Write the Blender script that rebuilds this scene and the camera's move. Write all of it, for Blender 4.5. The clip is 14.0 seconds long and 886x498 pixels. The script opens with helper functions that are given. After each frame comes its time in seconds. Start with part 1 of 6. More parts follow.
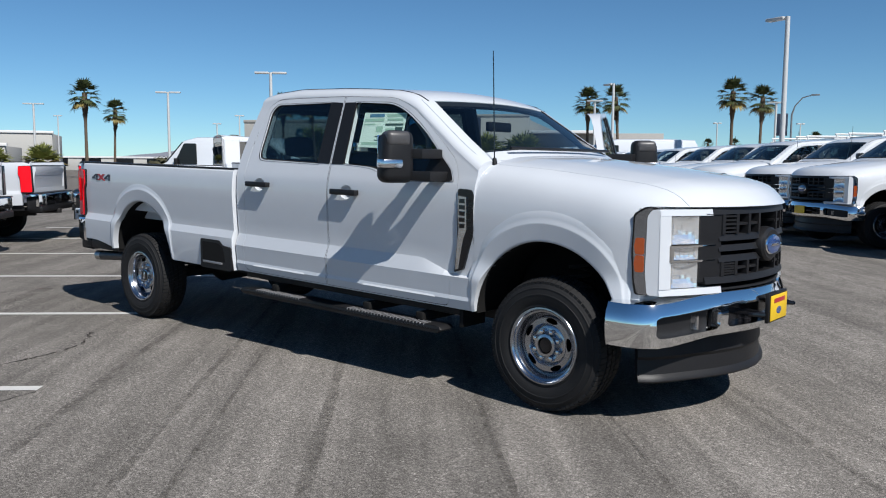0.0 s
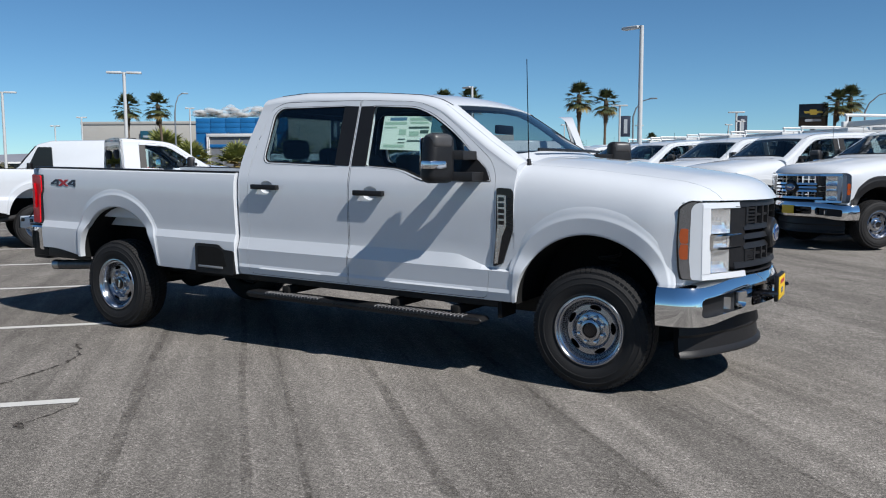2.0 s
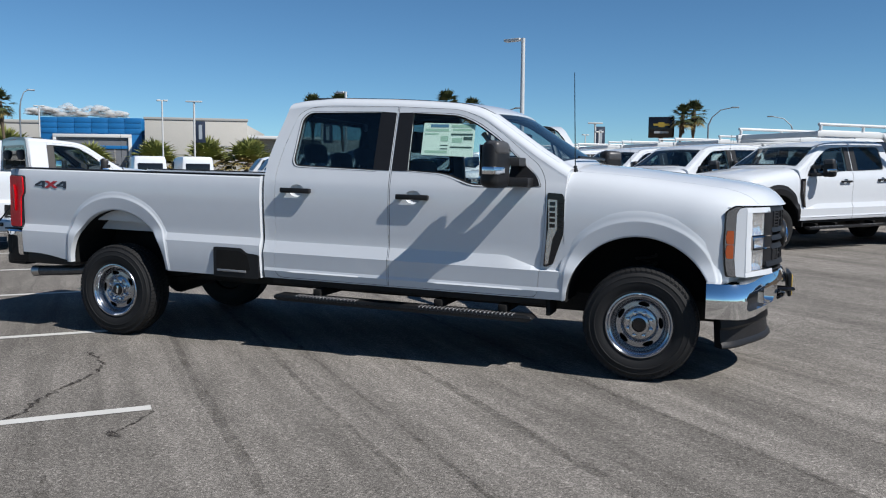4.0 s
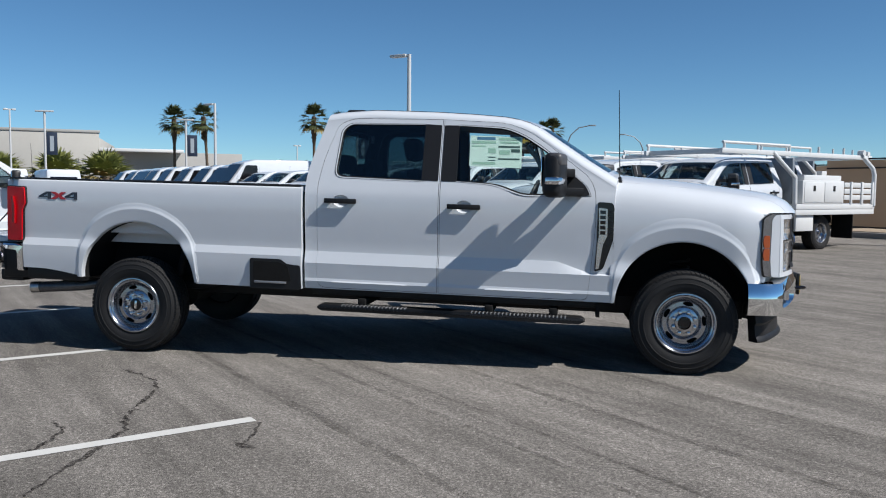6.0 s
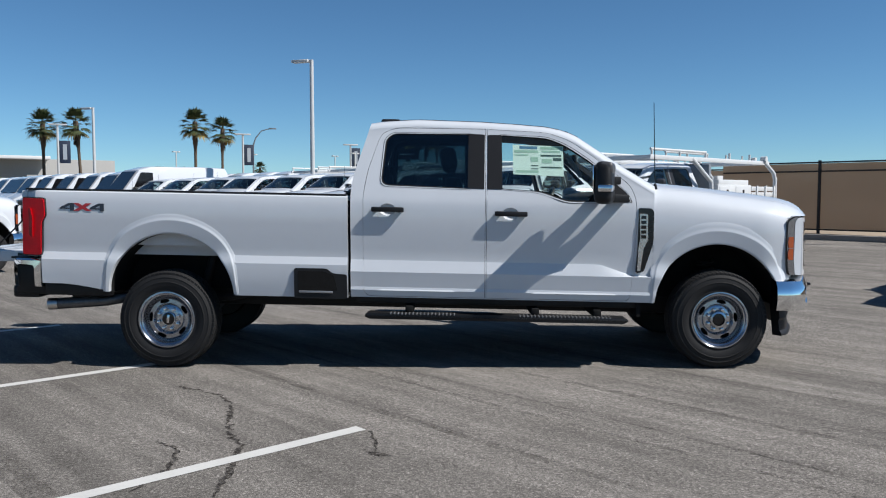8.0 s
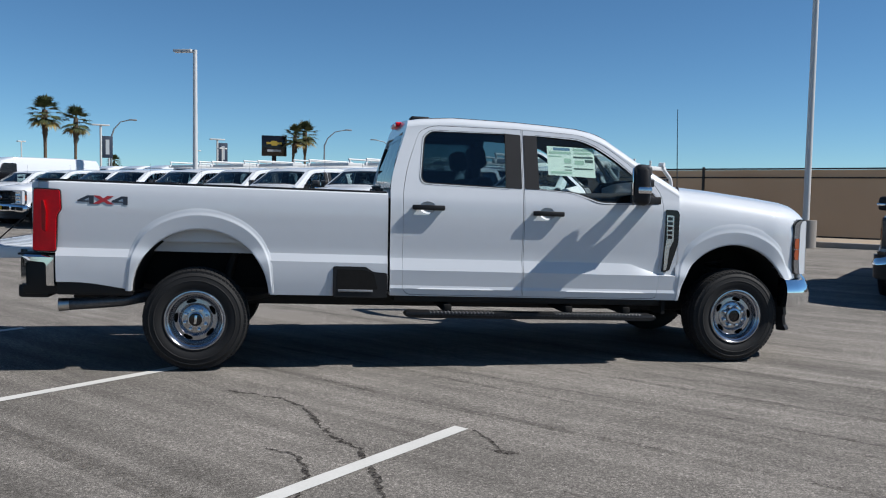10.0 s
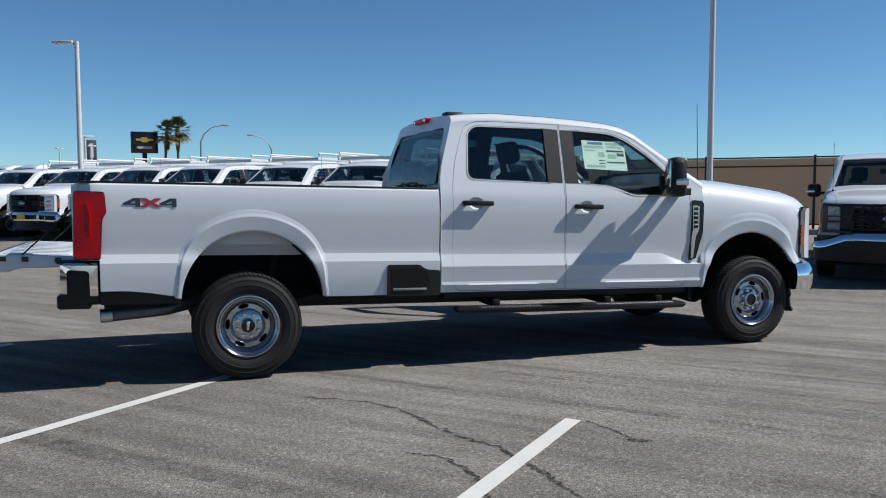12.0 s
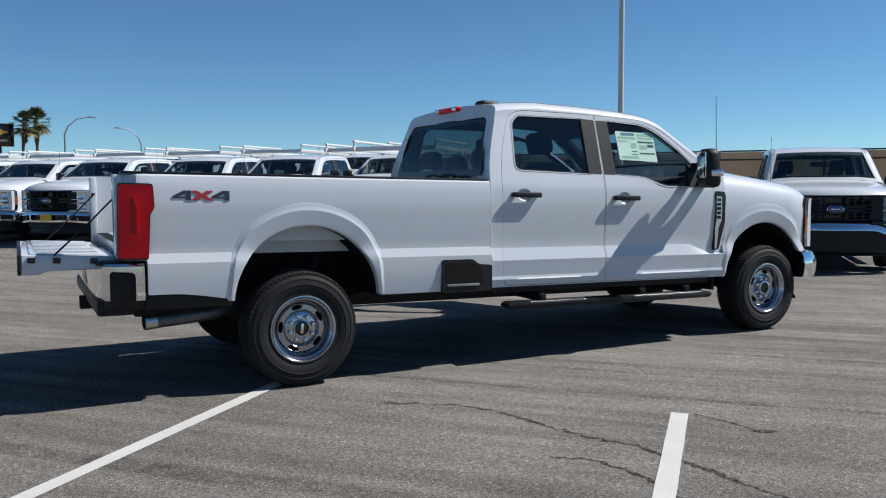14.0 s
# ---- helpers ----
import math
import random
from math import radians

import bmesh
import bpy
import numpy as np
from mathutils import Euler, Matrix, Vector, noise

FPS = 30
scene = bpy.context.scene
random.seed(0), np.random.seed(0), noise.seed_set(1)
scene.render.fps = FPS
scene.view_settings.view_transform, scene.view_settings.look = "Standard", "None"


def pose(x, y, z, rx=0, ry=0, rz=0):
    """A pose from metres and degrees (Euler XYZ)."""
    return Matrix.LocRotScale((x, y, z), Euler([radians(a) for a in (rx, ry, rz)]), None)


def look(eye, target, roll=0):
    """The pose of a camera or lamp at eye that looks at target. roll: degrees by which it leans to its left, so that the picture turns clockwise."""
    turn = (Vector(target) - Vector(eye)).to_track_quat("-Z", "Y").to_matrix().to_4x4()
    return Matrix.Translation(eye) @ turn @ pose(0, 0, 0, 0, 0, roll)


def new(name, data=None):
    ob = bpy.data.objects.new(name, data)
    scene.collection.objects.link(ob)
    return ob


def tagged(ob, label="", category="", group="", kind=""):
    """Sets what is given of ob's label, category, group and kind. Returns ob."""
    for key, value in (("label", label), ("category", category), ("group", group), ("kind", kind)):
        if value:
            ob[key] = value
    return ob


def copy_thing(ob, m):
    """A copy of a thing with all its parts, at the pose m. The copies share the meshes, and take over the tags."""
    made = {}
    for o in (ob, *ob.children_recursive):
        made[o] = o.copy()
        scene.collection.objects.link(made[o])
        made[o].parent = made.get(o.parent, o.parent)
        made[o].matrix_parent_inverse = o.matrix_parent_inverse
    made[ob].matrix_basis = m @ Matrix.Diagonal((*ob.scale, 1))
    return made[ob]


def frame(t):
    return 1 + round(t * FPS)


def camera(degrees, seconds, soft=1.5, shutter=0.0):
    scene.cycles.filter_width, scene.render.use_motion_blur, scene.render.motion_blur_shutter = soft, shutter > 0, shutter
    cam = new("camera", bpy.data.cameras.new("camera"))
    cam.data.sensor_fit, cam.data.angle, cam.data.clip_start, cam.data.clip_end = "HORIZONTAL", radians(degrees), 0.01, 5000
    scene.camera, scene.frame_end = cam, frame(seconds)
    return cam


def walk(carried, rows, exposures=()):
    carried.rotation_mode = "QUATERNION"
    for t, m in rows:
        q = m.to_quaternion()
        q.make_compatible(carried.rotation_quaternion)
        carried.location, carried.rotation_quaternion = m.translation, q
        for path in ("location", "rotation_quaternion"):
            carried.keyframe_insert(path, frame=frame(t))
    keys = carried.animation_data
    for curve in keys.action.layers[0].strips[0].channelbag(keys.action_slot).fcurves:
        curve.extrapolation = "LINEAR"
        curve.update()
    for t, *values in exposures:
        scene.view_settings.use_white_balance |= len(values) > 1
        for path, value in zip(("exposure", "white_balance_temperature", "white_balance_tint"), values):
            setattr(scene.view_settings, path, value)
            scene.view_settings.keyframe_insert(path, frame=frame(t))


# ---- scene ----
cam = camera(57.0, 14.0, soft=1.1)
PATH = [
    (0, (4.813, -4.935, 1.447), (3.53, -3.415, 1.243), 0.4),
    (0.5, (4.683, -5.198, 1.458), (3.48, -3.614, 1.248), 0.0),
    (1, (4.484, -5.444, 1.458), (3.348, -3.811, 1.257), -0.1),
    (1.5, (4.175, -5.672, 1.454), (3.124, -3.983, 1.253), -0.3),
    (2, (3.956, -5.885, 1.439), (2.975, -4.154, 1.24), -0.2),
    (2.5, (3.684, -6.086, 1.432), (2.74, -4.333, 1.24), -0.1),
    (3, (3.365, -6.272, 1.428), (2.497, -4.481, 1.238), -0.3),
    (3.5, (3.104, -6.479, 1.439), (2.334, -4.643, 1.248), 0.1),
    (6, (1.415, -7.253, 1.389), (1.094, -5.284, 1.243), 0.5),
    (6.5, (1.107, -7.36, 1.422), (0.822, -5.386, 1.279), 0.5),
    (7, (0.71, -7.408, 1.398), (0.526, -5.421, 1.264), 0.2),
    (7.5, (0.367, -7.507, 1.403), (0.284, -5.513, 1.268), 0.3),
    (8, (0.068, -7.515, 1.402), (0.049, -5.52, 1.271), 0.0),
    (10.3, (-1.626, -7.367, 1.382), (-1.259, -5.406, 1.252), 0.9),
    (10.5, (-1.771, -7.339, 1.383), (-1.386, -5.381, 1.252), 0.7),
    (11, (-2.107, -7.224, 1.383), (-1.656, -5.28, 1.246), 0.4),
    (11.5, (-2.442, -7.127, 1.383), (-1.877, -5.214, 1.241), 0.4),
    (12, (-2.77, -7.045, 1.384), (-2.135, -5.154, 1.243), -0.1),
    (12.5, (-3.054, -6.853, 1.378), (-2.333, -4.992, 1.235), -0.4),
    (13, (-3.357, -6.685, 1.372), (-2.586, -4.845, 1.221), -0.5),
    (13.5, (-3.671, -6.527, 1.382), (-2.827, -4.72, 1.228), -0.3),
    (14, (-3.936, -6.263, 1.361), (-3.011, -4.496, 1.207), -0.3),
]
# the clip's camera opens up slightly as it goes round
EXPO = [(0.0, 0.28), (3.5, 0.30), (7.5, 0.36), (14.0, 0.36)]
walk(cam, [(t, look(eye, target, roll)) for t, eye, target, roll in PATH], EXPO)

# world, sun and exposure
world = bpy.data.worlds.new("sky")
scene.world = world
world.use_nodes = True
wn = world.node_tree.nodes
sky = wn.new("ShaderNodeTexSky")
sky.sky_type = "NISHITA"
sky.sun_disc = False
sky.sun_elevation = radians(47.0)
sky.sun_rotation = radians(105.5)
sky.altitude = 1500
sky.air_density, sky.dust_density, sky.ozone_density = 0.8, 0.1, 1.6
wn["Background"].inputs["Strength"].default_value = 0.069
rich = wn.new("ShaderNodeHueSaturation")
rich.inputs["Saturation"].default_value = 1.04
tone = wn.new("ShaderNodeVectorMath")
tone.operation = "MULTIPLY"
tone.inputs[1].default_value = (0.72, 1.0, 1.13)
world.node_tree.links.new(sky.outputs[0], tone.inputs[0])
world.node_tree.links.new(tone.outputs[0], rich.inputs["Color"])
world.node_tree.links.new(rich.outputs[0], wn["Background"].inputs["Color"])
sun_data = bpy.data.lights.new("sun", "SUN")
sun_data.energy, sun_data.angle, sun_data.color = 5.0, radians(0.53), (1.0, 0.975, 0.94)
sun = new("sun", sun_data)
sun.matrix_world = look((9.0, -2.5, 10.0), (0, 0, 0))

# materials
ALBEDO_SCALE = 0.77  # every non-metal base colour darkened, putting deeper shade into the colours


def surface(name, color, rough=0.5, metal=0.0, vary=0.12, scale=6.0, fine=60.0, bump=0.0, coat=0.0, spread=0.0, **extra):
    """A principled surface with colour and gloss varied at two scales."""
    m = bpy.data.materials.new(name)
    m.use_nodes = True
    nt, n = m.node_tree, m.node_tree.nodes
    p = n["Principled BSDF"]
    p.inputs["Roughness"].default_value = rough
    p.inputs["Metallic"].default_value = metal
    p.inputs["Coat Weight"].default_value = coat
    p.inputs["Coat Roughness"].default_value = 0.03
    co = n.new("ShaderNodeTexCoord")
    big, small = n.new("ShaderNodeTexNoise"), n.new("ShaderNodeTexNoise")
    big.inputs["Scale"].default_value, small.inputs["Scale"].default_value = scale, fine
    big.inputs["Detail"].default_value = 4
    mix = n.new("ShaderNodeMath")
    mix.operation = "ADD"
    half = n.new("ShaderNodeMath")
    half.operation = "MULTIPLY"
    half.inputs[1].default_value = 0.5
    ramp = n.new("ShaderNodeMapRange")
    ramp.inputs["From Min"].default_value, ramp.inputs["From Max"].default_value = 0.3, 0.7
    ramp.inputs["To Min"].default_value, ramp.inputs["To Max"].default_value = 1 - vary, 1 + vary
    tint = n.new("ShaderNodeVectorMath")
    tint.operation = "SCALE"
    tint.inputs[0].default_value = color if metal > 0.3 else [c * ALBEDO_SCALE for c in color]
    L = nt.links.new
    L(co.outputs["Object"], big.inputs["Vector"])
    L(co.outputs["Object"], small.inputs["Vector"])
    L(big.outputs["Fac"], mix.inputs[0])
    L(small.outputs["Fac"], mix.inputs[1])
    L(mix.outputs[0], half.inputs[0])
    L(half.outputs[0], ramp.inputs["Value"])
    L(ramp.outputs[0], tint.inputs["Scale"])
    if spread:
        info = n.new("ShaderNodeObjectInfo")
        sp = n.new("ShaderNodeMapRange")
        sp.inputs["To Min"].default_value, sp.inputs["To Max"].default_value = 1 - spread, 1 + spread
        tint2 = n.new("ShaderNodeVectorMath")
        tint2.operation = "SCALE"
        L(info.outputs["Random"], sp.inputs["Value"])
        L(tint.outputs[0], tint2.inputs[0])
        L(sp.outputs[0], tint2.inputs["Scale"])
        L(tint2.outputs[0], p.inputs["Base Color"])
    else:
        L(tint.outputs[0], p.inputs["Base Color"])
    if bump:
        b = n.new("ShaderNodeBump")
        b.inputs["Strength"].default_value = bump
        b.inputs["Distance"].default_value = 0.01
        L(small.outputs["Fac"], b.inputs["Height"])
        L(b.outputs[0], p.inputs["Normal"])
    for key, value in extra.items():
        p.inputs[key.replace("_", " ")].default_value = value
    return m


def glass(name, tint, clear=0.7, rough=0.0, least=0.03):
    """A thin pane: see-through with a tint, and mirror-like towards grazing views."""
    m = bpy.data.materials.new(name)
    m.use_nodes = True
    n, L = m.node_tree.nodes, m.node_tree.links.new
    n.remove(n["Principled BSDF"])
    tr, gl, mx, lw, fr = (n.new("ShaderNode" + k) for k in ("BsdfTransparent", "BsdfGlossy", "MixShader", "LayerWeight", "MapRange"))
    pw = n.new("ShaderNodeMath")
    pw.operation = "POWER"
    pw.inputs[1].default_value = 4.5
    lw.inputs["Blend"].default_value = 0.5
    fr.inputs["To Min"].default_value, fr.inputs["To Max"].default_value = least, 0.85
    L(lw.outputs["Facing"], pw.inputs[0])
    L(pw.outputs[0], fr.inputs["Value"])
    tr.inputs["Color"].default_value = (*[c * clear for c in tint], 1)
    gl.inputs["Roughness"].default_value = rough
    L(fr.outputs[0], mx.inputs[0])
    L(tr.outputs[0], mx.inputs[1])
    L(gl.outputs[0], mx.inputs[2])
    L(mx.outputs[0], n["Material Output"].inputs["Surface"])
    return m


M_PAINT = surface("white_paint", (0.690, 0.722, 0.765), rough=0.42, coat=0.85, vary=0.015, scale=1.5, fine=9, Specular_IOR_Level=0.12)
M_BLACK = surface("black_plastic", (0.014, 0.014, 0.0155), rough=0.46, vary=0.15, bump=0.05, fine=400, Specular_IOR_Level=0.28)
M_GLOSSBLACK = surface("gloss_black", (0.010, 0.010, 0.012), rough=0.16, vary=0.1)
M_LINER = surface("wheel_liner", (0.010, 0.010, 0.010), rough=0.9, vary=0.3, Specular_IOR_Level=0.2)
M_CHASSIS = surface("chassis_black", (0.016, 0.015, 0.015), rough=0.65, vary=0.3, Specular_IOR_Level=0.3)
M_CHROME = surface("chrome", (0.86, 0.87, 0.88), rough=0.06, metal=1.0, vary=0.02)
M_STEEL = surface("silver_wheel_paint", (0.40, 0.42, 0.46), rough=0.2, metal=1.0, vary=0.08, fine=120)
M_HUB = surface("hub_steel", (0.46, 0.47, 0.50), rough=0.2, metal=1.0, vary=0.15, fine=90)
# corner strip chrome; the dark sky it mirrors is put into its colour
M_SHADECHROME = surface("dark_reflection_chrome", (0.42, 0.44, 0.48), rough=0.08, metal=1.0, vary=0.05)
M_LUG = surface("bright_steel", (0.75, 0.75, 0.76), rough=0.18, metal=1.0, vary=0.05)
M_EXHAUST = surface("exhaust_steel", (0.45, 0.44, 0.43), rough=0.28, metal=1.0, vary=0.2, scale=14)
M_TREAD = surface("tread_metal", (0.30, 0.30, 0.31), rough=0.38, metal=0.6, vary=0.2)
M_RUBBER = surface("tyre_rubber", (0.012, 0.012, 0.013), rough=0.74, vary=0.25, scale=9, bump=0.15, fine=160, Specular_IOR_Level=0.35)
M_TRIM = surface("interior_dark", (0.020, 0.020, 0.022), rough=0.7, vary=0.2)
M_CLOTH = surface("grey_cloth", (0.045, 0.045, 0.05), rough=0.9, vary=0.2, bump=0.2, fine=300)
M_GREYTRIM = surface("grey_headliner", (0.20, 0.20, 0.205), rough=0.9, vary=0.08)
M_GLASS = glass("window_glass", (0.92, 0.985, 0.97), 0.95)
M_SHIELD = glass("windshield_glass", (0.78, 0.95, 1.0), 0.50, least=0.06)
M_BACKGLASS = glass("dark_rear_glass", (0.80, 0.94, 0.94), 0.62, least=0.05)
M_LENS = glass("clear_lens", (1, 1, 1), 0.98)
M_BOWL = surface("lamp_reflector_silver", (0.93, 0.94, 0.95), rough=0.14, metal=0.78, vary=0.03, scale=14, fine=60)
M_RED = surface("red_lens", (1.0, 0.006, 0.018), rough=0.32, vary=0.12, scale=9, fine=40, Specular_IOR_Level=0.25)
M_REDDARK = surface("red_reflector", (0.50, 0.003, 0.008), rough=0.25, vary=0.3, scale=14, Specular_IOR_Level=0.3)
M_AMBER = surface("amber_lens", (0.40, 0.075, 0.015), rough=0.14, vary=0.1, coat=1.0)
M_BLUE = surface("blue_badge", (0.015, 0.07, 0.24), rough=0.15, vary=0.1, coat=1.0)
M_YELLOW = surface("yellow_card", (0.85, 0.55, 0.02), rough=0.5, vary=0.05)
M_PAPER = surface("sticker_paper", (0.82, 0.97, 0.88), rough=0.7, vary=0.04)
M_INKBLUE = surface("sticker_blue", (0.10, 0.24, 0.38), rough=0.7, vary=0.05)
M_INK = surface("sticker_ink", (0.05, 0.10, 0.09), rough=0.7, vary=0.05)
M_INKGREEN = surface("sticker_green", (0.42, 0.62, 0.50), rough=0.7, vary=0.05)
M_DECALGREY = surface("decal_grey", (0.03, 0.038, 0.055), rough=0.4, vary=0.1)
M_DECALRED = surface("decal_red", (0.45, 0.03, 0.04), rough=0.4, vary=0.1)
M_GALV = surface("white_rack_paint", (0.74, 0.75, 0.75), rough=0.4, vary=0.05)
M_POLE = surface("white_pole_paint", (0.62, 0.63, 0.63), rough=0.45, vary=0.1, scale=2)
M_POLEGREY = surface("galvanised_pole", (0.22, 0.24, 0.26), rough=0.5, metal=0.5, vary=0.1)

M_CAPGREY = surface("mirror_cap_grey", (0.07, 0.068, 0.07), rough=0.42, vary=0.15)
M_PIPE = surface("pipe_steel", (0.10, 0.10, 0.105), rough=0.4, metal=0.7, vary=0.25, scale=12)
M_GREYBOWL = surface("smoked_lamp_reflector", (0.22, 0.23, 0.25), rough=0.2, metal=0.5, vary=0.1, scale=14)
def asphalt_material():
    """Worn grey asphalt: stone grains, patches, roller streaks along the bays and tyre scuffs."""
    m = bpy.data.materials.new("asphalt")
    m.use_nodes = True
    n, L = m.node_tree.nodes, m.node_tree.links.new
    p = n["Principled BSDF"]
    co = n.new("ShaderNodeTexCoord")

    def noisy(scale, detail=3.0, rough=0.5, vec=None):
        t = n.new("ShaderNodeTexNoise")
        t.inputs["Scale"].default_value, t.inputs["Detail"].default_value, t.inputs["Roughness"].default_value = scale, detail, rough
        L(vec or co.outputs["Object"], t.inputs["Vector"])
        return t.outputs["Fac"]

    def span(v, a, b, lo, hi):
        r = n.new("ShaderNodeMapRange")
        for k, q in zip(("From Min", "From Max", "To Min", "To Max"), (a, b, lo, hi)):
            r.inputs[k].default_value = q
        L(v, r.inputs["Value"])
        return r.outputs[0]

    def times(a, b):
        r = n.new("ShaderNodeMath")
        r.operation = "MULTIPLY"
        L(a, r.inputs[0])
        L(b, r.inputs[1])
        return r.outputs[0]
    turn = n.new("ShaderNodeMapping")
    turn.inputs["Rotation"].default_value = (0, 0, radians(-43.5))
    L(co.outputs["Object"], turn.inputs["Vector"])
    long = n.new("ShaderNodeMapping")
    long.inputs["Scale"].default_value = (1.0, 0.045, 1.0)
    L(turn.outputs[0], long.inputs["Vector"])
    long2 = n.new("ShaderNodeMapping")
    long2.inputs["Scale"].default_value = (1.0, 0.10, 1.0)
    L(turn.outputs[0], long2.inputs["Vector"])
    grains = n.new("ShaderNodeTexVoronoi")
    grains.inputs["Scale"].default_value = 95
    L(co.outputs["Object"], grains.inputs["Vector"])
    v = span(noisy(0.35, 4), 0.3, 0.7, 0.88, 1.10)
    v = times(v, span(noisy(2.2, 5, 0.6), 0.3, 0.7, 0.90, 1.10))
    v = times(v, span(noisy(2.6, 3, 0.5, long.outputs[0]), 0.40, 0.66, 1.10, 0.76))
    v = times(v, span(noisy(9.0, 2, 0.5, long2.outputs[0]), 0.3, 0.72, 1.10, 0.84))
    v = times(v, span(noisy(150.0, 2, 0.7), 0.32, 0.68, 0.30, 1.75))
    v = times(v, span(noisy(48.0, 4, 0.8), 0.34, 0.66, 0.52, 1.48))
    stone = span(grains.outputs["Color"], 0.62, 0.95, 1.0, 1.7)
    v = times(v, span(noisy(18.0, 4, 0.75), 0.34, 0.66, 0.86, 1.14))
    v = times(v, stone)
    lane = n.new("ShaderNodeSeparateXYZ")
    L(turn.outputs[0], lane.inputs[0])
    v = times(v, span(lane.outputs["X"], -4.5, 0.5, 0.93, 1.10))
    ramp = n.new("ShaderNodeVectorMath")
    ramp.operation = "SCALE"
    ramp.inputs[0].default_value = (0.145, 0.134, 0.122)
    L(v, ramp.inputs["Scale"])
    L(ramp.outputs[0], p.inputs["Base Color"])
    p.inputs["Roughness"].default_value = 0.9
    p.inputs["Specular IOR Level"].default_value = 0.05
    b = n.new("ShaderNodeBump")
    b.inputs["Strength"].default_value, b.inputs["Distance"].default_value = 0.6, 0.004
    L(noisy(150.0, 2, 0.6), b.inputs["Height"])
    L(b.outputs[0], p.inputs["Normal"])
    return m


def stripe_material():
    """White road paint, worn through in small specks."""
    m = surface("stripe_paint", (0.64, 0.63, 0.60), rough=0.7, vary=0.10, scale=3, fine=90, bump=0.2)
    return m


M_ASPHALT = asphalt_material()
M_STRIPE = stripe_material()
def worn_through(name, color, scale, lo, hi, most):
    """A thin dark layer, worn through to the asphalt in patches."""
    m = bpy.data.materials.new(name)
    m.use_nodes = True
    n, L = m.node_tree.nodes, m.node_tree.links.new
    n.remove(n["Principled BSDF"])
    d, t, mx = n.new("ShaderNodeBsdfDiffuse"), n.new("ShaderNodeBsdfTransparent"), n.new("ShaderNodeMixShader")
    co, ns, r = n.new("ShaderNodeTexCoord"), n.new("ShaderNodeTexNoise"), n.new("ShaderNodeMapRange")
    ns.inputs["Scale"].default_value, ns.inputs["Detail"].default_value, ns.inputs["Roughness"].default_value = scale, 8, 0.75
    r.inputs["From Min"].default_value, r.inputs["From Max"].default_value = lo, hi
    r.inputs["To Min"].default_value, r.inputs["To Max"].default_value = 0.0, most
    d.inputs["Color"].default_value = (*color, 1)
    L(co.outputs["Object"], ns.inputs["Vector"])
    L(ns.outputs["Fac"], r.inputs["Value"])
    L(r.outputs[0], mx.inputs[0])
    L(t.outputs[0], mx.inputs[1])
    L(d.outputs[0], mx.inputs[2])
    L(mx.outputs[0], n["Material Output"].inputs["Surface"])
    return m


M_TAR = worn_through("crack_tar", (0.040, 0.036, 0.034), 38.0, 0.36, 0.60, 0.9)

# mesh tools
def finish(name, bm, material, parent=None, label="", angle=32, shear=0.0):
    if shear:
        for v in bm.verts:
            v.co.z -= shear * v.co.x
    me = bpy.data.meshes.new(name)
    bmesh.ops.recalc_face_normals(bm, faces=bm.faces[:])
    bm.to_mesh(me)
    bm.free()
    for m in (material if isinstance(material, (list, tuple)) else (material,)):
        me.materials.append(m)
    me.shade_smooth()
    me.set_sharp_from_angle(angle=radians(angle))
    ob = new(name, me)
    if parent:
        ob.parent = parent
    if label:
        ob["label"] = label
    return ob


def part(name, bm, material, parent, label="", angle=32):
    return finish(name, bm, material, parent, label, angle)


def thing(name, label, category, m=None, group="", kind=""):
    ob = new(name)
    if m is not None:
        ob.matrix_world = m
    return tagged(ob, label, category, group, kind)


def box(bm, x0, x1, y0, y1, z0, z1, bevel=0.0, seg=2):
    vs = [bm.verts.new((x, y, z)) for x in (x0, x1) for y in (y0, y1) for z in (z0, z1)]
    fs = [bm.faces.new([vs[i] for i in q]) for q in ((0, 1, 3, 2), (4, 6, 7, 5), (0, 4, 5, 1), (2, 3, 7, 6), (0, 2, 6, 4), (1, 5, 7, 3))]
    if bevel:
        es = list({e for f in fs for e in f.edges})
        bmesh.ops.bevel(bm, geom=es, offset=bevel, segments=seg, profile=0.5, affect="EDGES")
    return vs


def boxed(*a, **k):
    bm = bmesh.new()
    box(bm, *a, **k)
    return bm


AX = {"x": lambda a, b, c: (c, a, b), "y": lambda a, b, c: (a, c, b), "z": lambda a, b, c: (a, b, c)}


def prism(bm, pts, axis, lo, hi, bevel=0.0):
    """A polygon drawn in the plane across the axis and pulled along it."""
    f = AX[axis]
    a = [bm.verts.new(f(p[0], p[1], lo)) for p in pts]
    b = [bm.verts.new(f(p[0], p[1], hi)) for p in pts]
    n = len(pts)
    fs = [bm.faces.new(a), bm.faces.new(b[::-1])]
    for i in range(n):
        fs.append(bm.faces.new((a[i], b[i], b[(i + 1) % n], a[(i + 1) % n])))
    if bevel:
        bmesh.ops.bevel(bm, geom=list({e for g in fs[:2] for e in g.edges}), offset=bevel, segments=2, profile=0.5, affect="EDGES")
    return bm


def prismed(*a, **k):
    return prism(bmesh.new(), *a, **k)


